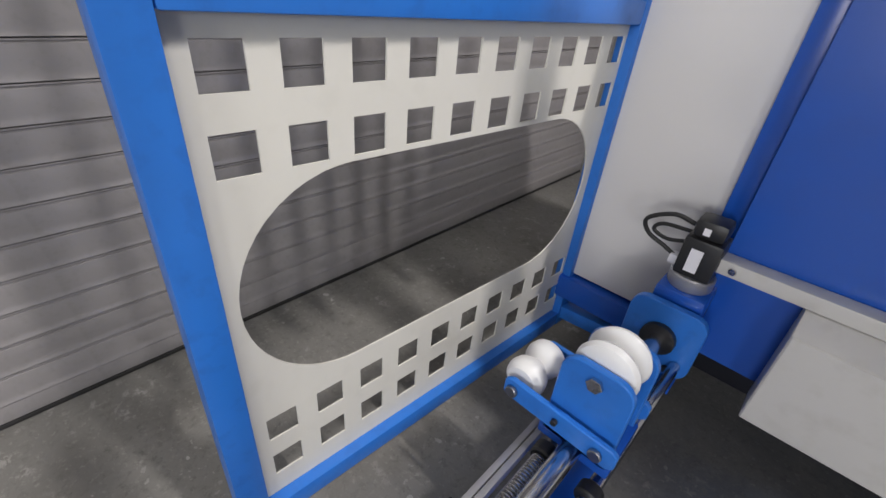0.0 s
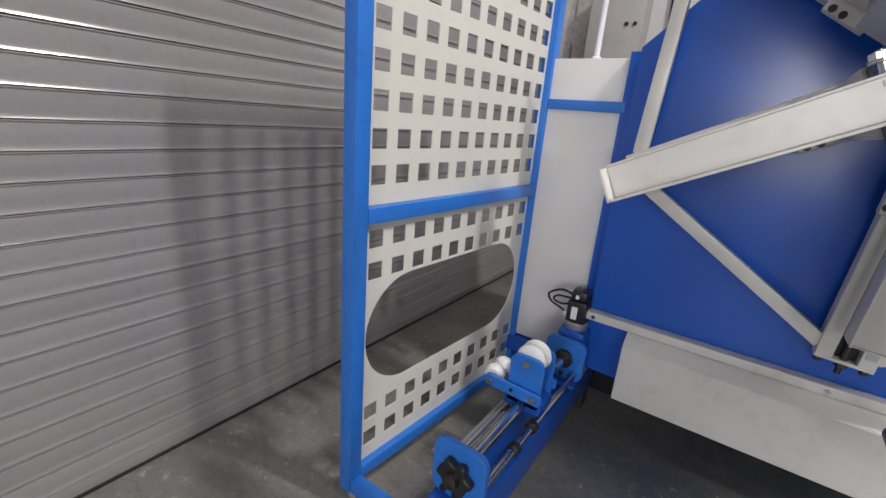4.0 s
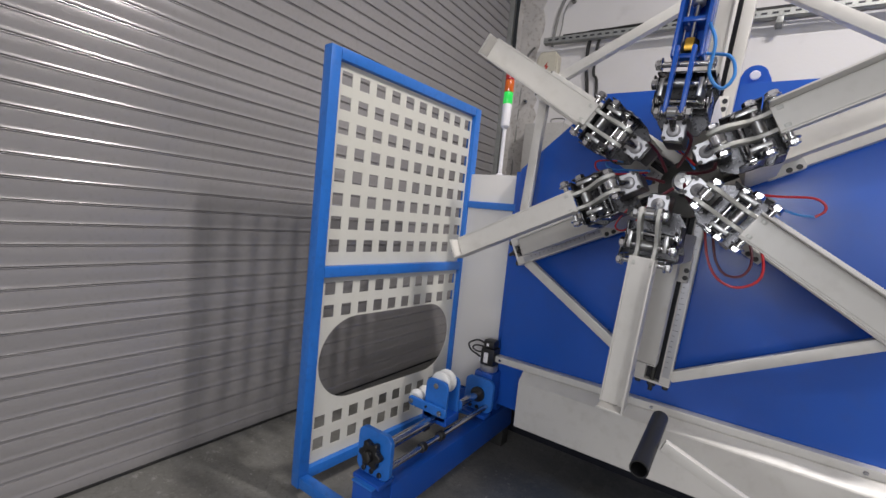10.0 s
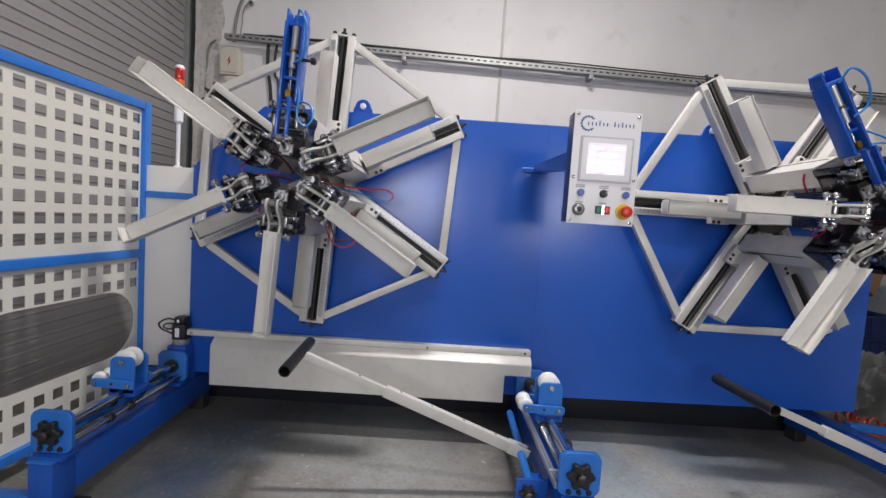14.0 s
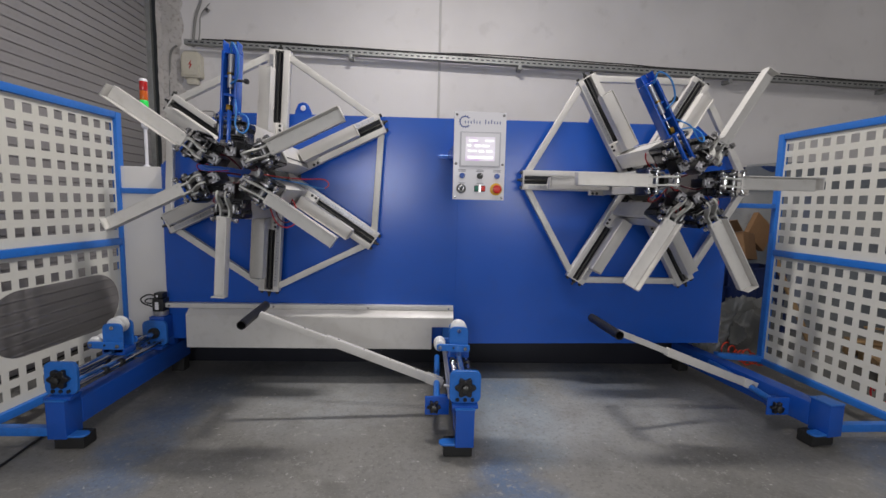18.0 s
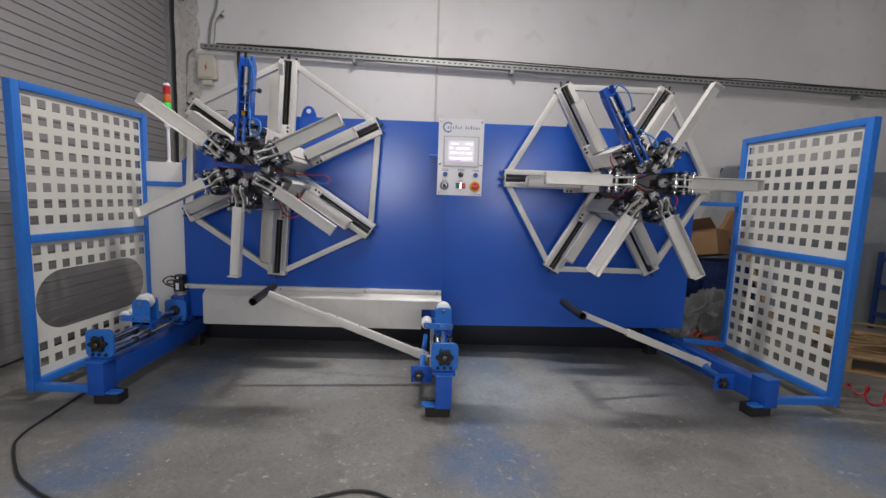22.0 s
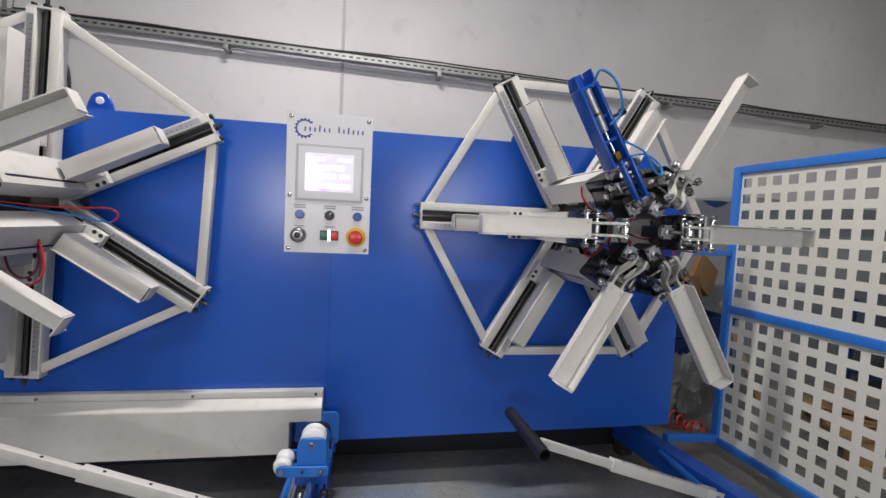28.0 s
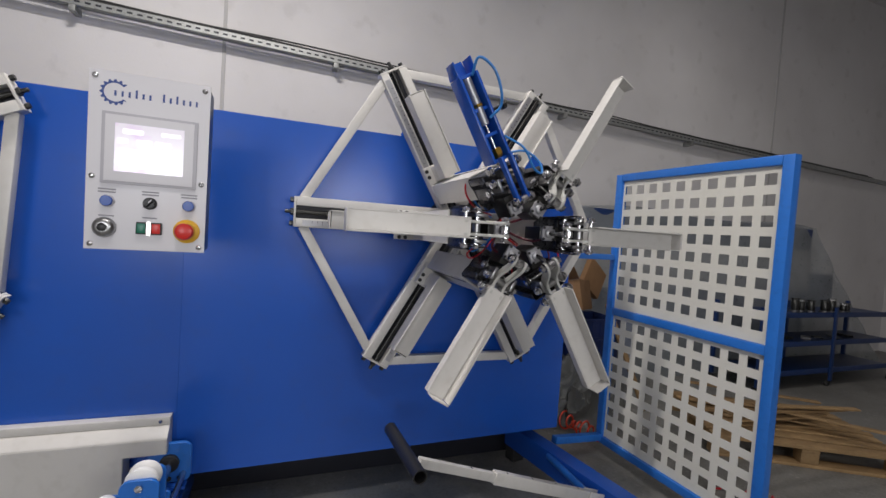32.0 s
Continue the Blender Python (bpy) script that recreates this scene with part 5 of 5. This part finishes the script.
# ---- beacon on the side cabinet ----
def beacon():
    t = thing("signal_beacon", "red, amber and lit green signal beacon on a white pole", "signal lamp", Matrix.Translation((-0.235, 0.134, 1.369)) @ Matrix.Diagonal((1, 1, 1.065, 1)))
    part("foot", add_lathe(bmesh.new(), [(0.020, 0), (0.020, 0.008), (0.011, 0.014)], None, 16), PANEL_WHITE, t)
    part("pole", rod((0, 0, 0.014), (0, 0, 0.225), 0.010), PANEL_WHITE, t)
    part("collar", add_lathe(bmesh.new(), [(0.012, 0.2255), (0.022, 0.238), (0.023, 0.335), (0.022, 0.340)], None, 20), PANEL_WHITE, t)
    for name, z, mat, lab in (("green_lens", 0.3405, GREEN_LAMP, "lit green lens"), ("amber_lens", 0.396, AMBER_LENS, "amber lens"), ("red_lens", 0.4515, RED_LENS, "red lens")):
        part(name, add_lathe(bmesh.new(), [(0.022, z), (0.0235, z + 0.003), (0.0235, z + 0.051), (0.022, z + 0.054)], None, 20), mat, t, lab)
    part("cap", add_lathe(bmesh.new(), [(0.0235, 0.506), (0.0235, 0.512), (0.018, 0.522)], None, 20), PANEL_WHITE, t)


beacon()


# ---- wall fixtures ----
def cable_rail():
    t = thing("cable_rail", "perforated zinc cable rail with loose black cables on the wall", "cable rail", Matrix.Translation((0, 1.56, 2.607)) @ Matrix.Rotation(radians(1.45), 4, "Y"))
    prof = prism([(-0.052, -0.022), (0.0, -0.022), (0.0, -0.018), (-0.048, -0.018), (-0.048, 0.018), (-0.036, 0.018), (-0.036, 0.022), (-0.052, 0.022)], -0.70, 10.2, 0, FACE_SIDE)
    part("channel", prof, RAIL, t)
    slots = bmesh.new()
    x = -0.66
    while x < 7.6:
        add_box(slots, (x, -0.0532, -0.006), (x + 0.030, -0.0523, 0.006))
        x += 0.056
    tagged(part("slotted_web", slots, SLOT_SHADE, t, "row of punched slots"), kind="stuff")
    for bx in (0.84, 2.47, 4.57, 6.2, 7.9):
        br = box((bx - 0.018, -0.05, -0.060), (bx + 0.018, 0.0595, -0.0225), 0.002)
        part("bracket", br, RAIL, t)
    rng = random.Random(2)
    for k in range(3):
        pts = []
        x = -0.55 + 0.1 * k
        while x < 9.6:
            lift = 0.028 + 0.012 * k + 0.030 * max(0, noise.noise((x * 0.9 + 7 * k, 1.3, 0)))
            pts.append((x, -0.030 + 0.012 * k + 0.006 * rng.uniform(-1, 1), lift))
            x += 0.28
        part("cable", hose(pts, 0.008 - 0.001 * k, 6, 3), CABLE, t)
    return t


cable_rail()


def cable(label, pts, r, mat=CABLE, category="cable", name="cable"):
    p0 = Vector(pts[0])
    ob = part(name, hose([Vector(p) - p0 for p in pts], r, 8, 6), mat, None)
    ob.location = p0
    return tagged(ob, label, category)


cable("dark cable bundle hanging down the wall from the rail", [(-0.28, 1.53, 2.62), (-0.34, 1.56, 2.59), (-0.35, 1.59, 2.41), (-0.32, 1.6, 2.16), (-0.3, 1.6, 1.61), (-0.3, 1.6, 0.4)], 0.014)
cable("dark cable hanging down the wall", [(-0.2, 1.53, 2.62), (-0.27, 1.56, 2.58), (-0.29, 1.595, 2.36), (-0.25, 1.605, 2.11), (-0.25, 1.605, 0.4)], 0.011)
cable("grey conduit rising up the wall", [(-0.66, 1.605, 2.61), (-0.655, 1.605, 2.73), (-0.63, 1.605, 2.89), (-0.575, 1.605, 3.06), (-0.57, 1.605, 3.31), (-0.58, 1.605, 4.69)], 0.012, CABLE_GREY)
cable("grey cable bending round to the wall edge", [(-0.79, 1.55, 2.6), (-0.86, 1.58, 2.55), (-0.89, 1.605, 2.39), (-0.9, 1.605, 2.01), (-0.9, 1.605, 0)], 0.009, CABLE_GREY)
cable("thin pale wire dangling on the wall", [(-0.5, 1.61, 3.01), (-0.54, 1.61, 2.97), (-0.59, 1.61, 2.89), (-0.6, 1.61, 2.76), (-0.62, 1.61, 2.64)], 0.004, CABLE_GREY)


def stub(x, z):
    t = thing("wall_plug", "dark cable stub in the wall", "wall plug", Matrix.Translation((x, 1.62, z)))
    part("plug", rod((0, 0, 0), (0.01, -0.05, -0.01), 0.018), CABLE_GREY, t)
    part("tip", rod((0.01, -0.05, -0.01), (0.03, -0.075, -0.02), 0.009), CABLE, t)


stub(-0.525, 2.95)
stub(-0.91, 3.1)
stub(-0.85, 2.18)


def fuse_box():
    t = thing("fuse_box", "beige wall fuse box with a dark lightning sign", "fuse box", Matrix.Translation((-0.665, 1.619, 2.265)))
    part("body", prism([(-0.085, 0.045), (0.085, 0.045), (0.092, 0.06), (0.092, 0.24), (0.06, 0.285), (-0.06, 0.285), (-0.092, 0.24), (-0.092, 0.06)], 0.0, 0.075, 0.006, FACE_FRONT), BOX_BEIGE, t)
    part("lid", prism(rounded(0.15, 0.19, 0.02), 0.0755, 0.083, 0.002, Matrix.Translation((0, 0, 0.065)) @ FACE_FRONT), BOX_BEIGE, t)
    part("outlet", box((-0.05, -0.06, -0.01), (0.05, 0.0, 0.0445), 0.006), BOX_BEIGE, t)
    sign = prism([(0.012, 0.055), (-0.018, 0.012), (-0.002, 0.010), (-0.012, -0.035), (0.018, 0.015), (0.002, 0.018)], 0.0832, 0.0838, 0, Matrix.Translation((0, 0, 0.15)) @ FACE_FRONT)
    part("sign", sign, RED_LENS, t, "dark red lightning sign")


fuse_box()


def wall_cabinet():
    t = thing("wall_cabinet", "grey metal switch cabinet on the wall with a wire handle", "cabinet", Matrix.Translation((-0.575, 1.618, 1.295)))
    part("body", box((-0.18, -0.16, 0), (0.15, 0, 0.66), 0.005), GREY_SHEET, t)
    part("door", box((-0.172, -0.172, 0.01), (0.142, -0.1605, 0.65), 0.004), GREY_SHEET, t)
    part("handle", hose([(0.02, -0.10, 0.665), (0.02, -0.10, 0.70), (0.12, -0.10, 0.70), (0.12, -0.10, 0.665)], 0.005), STEEL, t)
    for sx in (0.06, 0.11):
        part("lock", rod((sx, -0.1725, 0.46), (sx, -0.182, 0.46), 0.012), DARK_STEEL, t)


wall_cabinet()

# black cable on the floor beside the left leg
cable("black mains cable lying in curves on the concrete floor", [(-0.26, -0.50, 0.009), (-0.26, -0.72, 0.009), (-0.235, -0.95, 0.009), (-0.22, -1.10, 0.009), (-0.185, -1.20, 0.009), (-0.12, -1.28, 0.009), (-0.03, -1.37, 0.009), (0.06, -1.45, 0.009), (0.16, -1.51, 0.009), (0.28, -1.57, 0.009), (0.55, -1.66, 0.009), (0.9, -1.68, 0.009), (1.15, -1.60, 0.009), (1.31, -1.53, 0.009), (1.42, -1.50, 0.009), (1.53, -1.53, 0.009), (1.66, -1.65, 0.009), (1.8, -2.1, 0.009)], 0.0058)


# ---- things behind the right fence ----
def cardboard_box(label, at, size, flap=True):
    t = thing("cardboard_box", label, "box", at, group="cardboard boxes")
    w, d, h = size
    part("body", box((-w / 2, -d / 2, 0), (w / 2, d / 2, h), 0.006), CARD, t)
    if flap:
        part("flap", box((-w / 2, 0, 0), (w / 2, d * 0.5, 0.004), 0.001, Matrix.Translation((0, d / 2 - 0.004, h + 0.001)) @ Matrix.Rotation(radians(50), 4, "X")), CARD, t)
        part("flap", box((-w * 0.45, -d / 2, 0), (0, d / 2, 0.004), 0.001, Matrix.Translation((-w / 2 + 0.004, 0, h + 0.001)) @ Matrix.Rotation(radians(35), 4, "Y")), CARD, t)
    part("tape", box((-0.025, -d / 2 - 0.0008, h * 0.25), (0.025, -d / 2 - 0.0002, h), 0), CARD, t)
    return t


def crate(at):
    t = thing("plastic_crate", "dark blue ribbed plastic crate in a stack", "crate", at, group="plastic crates")
    part("floor", box((-0.26, -0.17, 0), (0.26, 0.17, 0.012), 0.003), CRATE, t)
    for a, b in (((-0.26, -0.17), (0.26, -0.158)), ((-0.26, 0.158), (0.26, 0.17)), ((-0.26, -0.157), (-0.248, 0.157)), ((0.248, -0.157), (0.26, 0.157))):
        part("side", box((*a, 0.0125), (*b, 0.165), 0.002), CRATE, t)
    part("rim", box((-0.27, -0.18, 0.150), (0.27, -0.1705, 0.168), 0.003), CRATE, t)
    for i in range(7):
        part("rib", box((-0.235 + 0.075 * i, -0.177, 0.015), (-0.225 + 0.075 * i, -0.1705, 0.149), 0.001), CRATE, t)
    return t


for z in (0.0, 0.17, 0.34, 0.51):
    crate(pose(3.98 + 0.02 * math.sin(z * 9), 1.02, z, 0, 0, 3 * math.cos(z * 17)))
    crate(pose(4.54 + 0.02 * math.cos(z * 7), 1.02, z, 0, 0, 3 * math.sin(z * 23)))
cardboard_box("worn brown cardboard box with open flaps, tipped on blue crates", pose(4.37, 0.98, 0.72, -12, 5, 38), (0.34, 0.30, 0.24))
cardboard_box("flattened brown cardboard box propped behind another", pose(4.60, 1.05, 0.88, -10, 38, 12), (0.26, 0.05, 0.26), False)


def crumpled(name, label, at, size, mat, seed, category):
    """Heap of crumpled sheet: a sagging dome broken by sharp ridged folds."""
    bm = bmesh.new()
    n, k = 120, 44

    def fold(p, s, turns):
        """Long curved folds that follow the contours of a slow field."""
        q = Vector(p) * s
        field = noise.noise(q) + 0.35 * noise.noise(q * 2.3 + Vector((3.1, seed, 0)))
        return (1 - abs(math.sin(turns * field + 1.5 * p[0]))) ** 1.6

    rows = []
    for j in range(k + 1):
        ring = []
        f = j / k
        for i in range(n):
            a = 2 * math.pi * i / n
            flat = math.cos(f * math.pi / 2) ** 0.6
            q = Vector((math.cos(a) * flat, math.sin(a) * flat, f * 1.3 + seed))
            crease = 0.30 * fold(q, 0.9, 5.0) + 0.10 * fold(q, 1.8, 6.0)
            r = flat * (0.90 + crease) + 0.01
            h = math.sin(f * math.pi / 2) * (0.85 + crease * 0.9)
            ring.append(bm.verts.new((size[0] * r * math.cos(a), size[1] * r * math.sin(a), max(0.001, size[2] * h))))
        rows.append(ring)
    for p, q in zip(rows, rows[1:]):
        for i in range(n):
            bm.faces.new((p[i], p[(i + 1) % n], q[(i + 1) % n], q[i]))
    bm.faces.new(rows[-1])
    ob = part(name, bm, mat)
    ob.matrix_basis = at
    return tagged(ob, label, category)


crumpled("plastic_sheet", "crumpled grey plastic sheet heaped on the floor before the crates", pose(4.28, 0.66, 0, 0, 0, 8), (0.36, 0.17, 0.40), TARP, 3.0, "plastic sheet")
crumpled("plastic_sheet", "low crumpled grey plastic sheet beside a larger heap", pose(3.93, 0.60, 0, 0, 0, -30), (0.15, 0.10, 0.26), TARP, 9.0, "plastic sheet")
crumpled("blue_bag", "crumpled blue bag standing behind the cardboard box", pose(4.20, 1.19, 0.681), (0.17, 0.07, 0.36), BLUE, 5.0, "bag")
tagged(part("leaning_stick", box((-0.02, -0.012, 0), (0.02, 0.012, 0.86), 0.003), WOOD, None, at=pose(4.86, 0.60, 0.006, -19, -14, 0)), "pale wooden stick leaning against the covered machine", "stick")


def coil_hose(label, a, b, r, turns, mat, wire):
    a, b = Vector(a), Vector(b)
    m = along(a, b)
    ln = (b - a).length
    pts = []
    for i in range(turns * 8 + 1):
        f = i / (turns * 8)
        rr = r * (0.8 + 0.35 * math.sin(f * 11 + 1))
        pts.append(m @ Vector((rr * math.cos(i * math.pi / 4), rr * math.sin(i * math.pi / 4), f * ln)))
    lift = min(p.z for p in pts)
    pts = [Vector((p.x, p.y, p.z - lift + wire)) for p in pts]
    ob = part("coiled_hose", hose(pts, wire, 6, 3), mat)
    return tagged(ob, label, "air hose")


coil_hose("orange-red coiled air hose lying on the floor", (4.02, 0.50, 0.05), (4.08, 0.20, 0.05), 0.05, 7, ORANGE, 0.006)
coil_hose("red coiled air hose stretched on the floor beside the fence", (4.40, -0.28, 0.05), (4.50, -0.85, 0.05), 0.045, 6, RED_HOSE, 0.006)


def pallet(label, at):
    t = thing("wooden_pallet", label, "pallet", at, group="wooden pallets")
    for i in range(7):
        part("deck_board", box((-0.55, -0.40 + 0.118 * i, 0.112), (0.55, -0.31 + 0.118 * i, 0.132), 0.003), WOOD, t)
    for y in (-0.38, 0.0, 0.33):
        part("bottom_board", box((-0.55, y - 0.02, 0.0), (0.55, y + 0.07, 0.02), 0.003), WOOD, t)
        for x in (-0.50, 0.0, 0.50):
            part("block", box((x - 0.05, y - 0.015, 0.0205), (x + 0.05, y + 0.065, 0.0915), 0.003), WOOD, t)
    for x in (-0.50, 0.0, 0.50):
        part("stringer", box((x - 0.05, -0.40, 0.092), (x + 0.05, 0.40, 0.1115), 0.003), WOOD, t)
    return t


pallet("rough pale wooden pallet on the floor", pose(5.43, 0.02, 0, 0, 0, -30))
plank_rng = random.Random(8)
for i in range(12):
    ln = 0.30 + 0.2 * plank_rng.random()
    px_, py_ = 5.37 + 0.20 * plank_rng.uniform(-1, 1), 0.04 + 0.22 * plank_rng.uniform(-1, 1)
    tagged(part("loose_plank", box((-ln, -0.024, 0), (ln, 0.024, 0.012), 0.003), WOOD, None, at=pose(px_, py_, 0.1325 + 0.0122 * i, 0, 0, -30 + 24 * plank_rng.uniform(-1, 1))), "loose rough slat lying in a pile on the pallet", "plank", "loose planks")


def trolley():
    t = thing("shelf_trolley", "blue steel shelf trolley carrying machined metal parts", "trolley", Matrix.Translation((7.36, 0.92, 0)))
    for z in (0.16, 0.44, 0.72):
        s = box((-1.10, -0.22, z), (1.10, 0.22, z + 0.006), 0.001)
        add_box(s, (-1.10, -0.224, z - 0.02), (1.10, -0.2205, z + 0.03), 0.001)
        add_box(s, (-1.104, -0.22, z - 0.02), (-1.1005, 0.22, z + 0.03), 0.001)
        part("shelf", s, TROLLEY_BLUE, t)
    for x in (-1.09, 0.0, 1.09):
        for y in (-0.21, 0.21):
            part("post", box((x - 0.0175, y - 0.0175 if y > 0 else y - 0.035, 0.06), (x + 0.0175, y + 0.0175 if y > 0 else y - 0.0145, 0.80), 0.002), TROLLEY_BLUE, t)
            part("castor", add_lathe(bmesh.new(), [(0.028, -0.012), (0.03, -0.008), (0.03, 0.008), (0.028, 0.012)], along((x, y, 0.03), (x, 9, 0.03)), 16), RUBBER, t)
    return t


trolley()
rng = random.Random(11)
for i in range(9):
    x, y, r = 7.00 + 0.10 * i, 0.80 + 0.12 * rng.random(), 0.034 + 0.016 * rng.random()
    h = 0.07 + 0.05 * rng.random()
    t = thing("machined_part", "dark turned metal part with bright flange standing on the trolley", "metal part", Matrix.Translation((x, y, 0.7265)), group="machined parts")
    part("flange", add_lathe(bmesh.new(), [(r, 0), (r, 0.018), (r * 0.95, 0.02)], None, 20), STEEL, t)
    part("body", add_lathe(bmesh.new(), [(r * 0.7, 0.0202), (r * 0.78, h * 0.5), (r * 0.7, h), (r * 0.62, h + 0.006)], None, 20), DARK_STEEL, t)
    part("cap", hexnut((0, 0, h + 0.0062), (0, 0, 1), r * 0.8, 0.018), STEEL if i % 2 else DARK_STEEL, t)
for i in range(6):
    tagged(part("flat_part", box((-0.06, -0.04, 0), (0.06, 0.04, 0.012 + 0.006 * (i % 3)), 0.003), DARK_STEEL if i % 2 else STEEL, None, at=pose(6.75 + 0.24 * i, 0.86 + 0.03 * (i % 2), 0.4465, 0, 0, 15 * i)), "flat metal part lying on the trolley's middle shelf", "metal part", "flat parts")


def covered_machine():
    t = thing("covered_machine", "blue and grey machine under a draped translucent plastic sheet", "covered machine", Matrix.Translation((6.06, 1.36, 0)) @ Matrix.Diagonal((1.78, 1, 1.03, 1)))
    part("lower_body", box((-0.70, -0.06, 0.33), (1.06, 0.13, 0.84), 0.01), TROLLEY_BLUE, t, "blue lower body")
    part("door_panel", box((-0.72, -0.07, 0.845), (1.08, 0.13, 1.32), 0.01), CABINET, t, "pale grey upper door")
    part("head", box((-0.74, -0.09, 1.325), (1.05, 0.13, 1.56), 0.012), TROLLEY_BLUE, t, "blue head cover")
    part("post", box((-0.46, -0.10, 0.0), (-0.40, -0.0705, 1.30), 0.004), BLUE, t, "blue upright post")
    part("side_box", box((1.09, -0.05, 0.62), (1.36, 0.13, 1.05), 0.01), TROLLEY_BLUE, t, "blue side box")
    # near-black block stands in for the shadow below the lower body
    part("base", box((-0.66, -0.02, 0.0), (0.80, 0.12, 0.325), 0.01), SLOT_SHADE, t)
    bm = bmesh.new()
    nx, nz = 90, 34
    rows = []
    for j in range(nz + 1):
        f = j / nz
        row = []
        for i in range(nx + 1):
            g = i / nx
            top = 1.585 + 0.035 * math.sin(g * 9) - 0.06 * abs(g - 0.5)
            left = -0.80 - 0.26 * (1 - f) ** 0.8 if f > 0.55 else -0.80 - 0.137 * f / 0.55
            right = 1.07 + 0.85 * (1 - f) ** 1.1
            x = left + (right - left) * g
            z = 0.004 + f * top
            sharp = 1 - 2 * abs(noise.noise((x * 2.1 + 0.6 * z, z * 0.5, 2.0)))
            fold = 0.022 * sharp + 0.012 * math.sin(x * 19 - 5 * z * (x > 1.05) + 2.5 * noise.noise((x, z, 5.0))) * (1 - f * 0.5)
            row.append(bm.verts.new((x, -0.135 + fold + 0.03 * f ** 6, z)))
        rows.append(row)
    rows.append([bm.verts.new((v.co.x, 0.14, v.co.z + 0.01)) for v in rows[-1]])
    for p, q in zip(rows, rows[1:]):
        for i in range(nx):
            bm.faces.new((p[i], p[i + 1], q[i + 1], q[i]))
    part("plastic_drape", bm, FILM, t, "translucent plastic drape")
    return t


covered_machine()


# ---- true size ----
for ob in [o for o in scene.objects if o.parent is None and o.type in {"MESH", "EMPTY"}]:
    ob.matrix_basis = Matrix.Scale(SCALE, 4) @ ob.matrix_basis
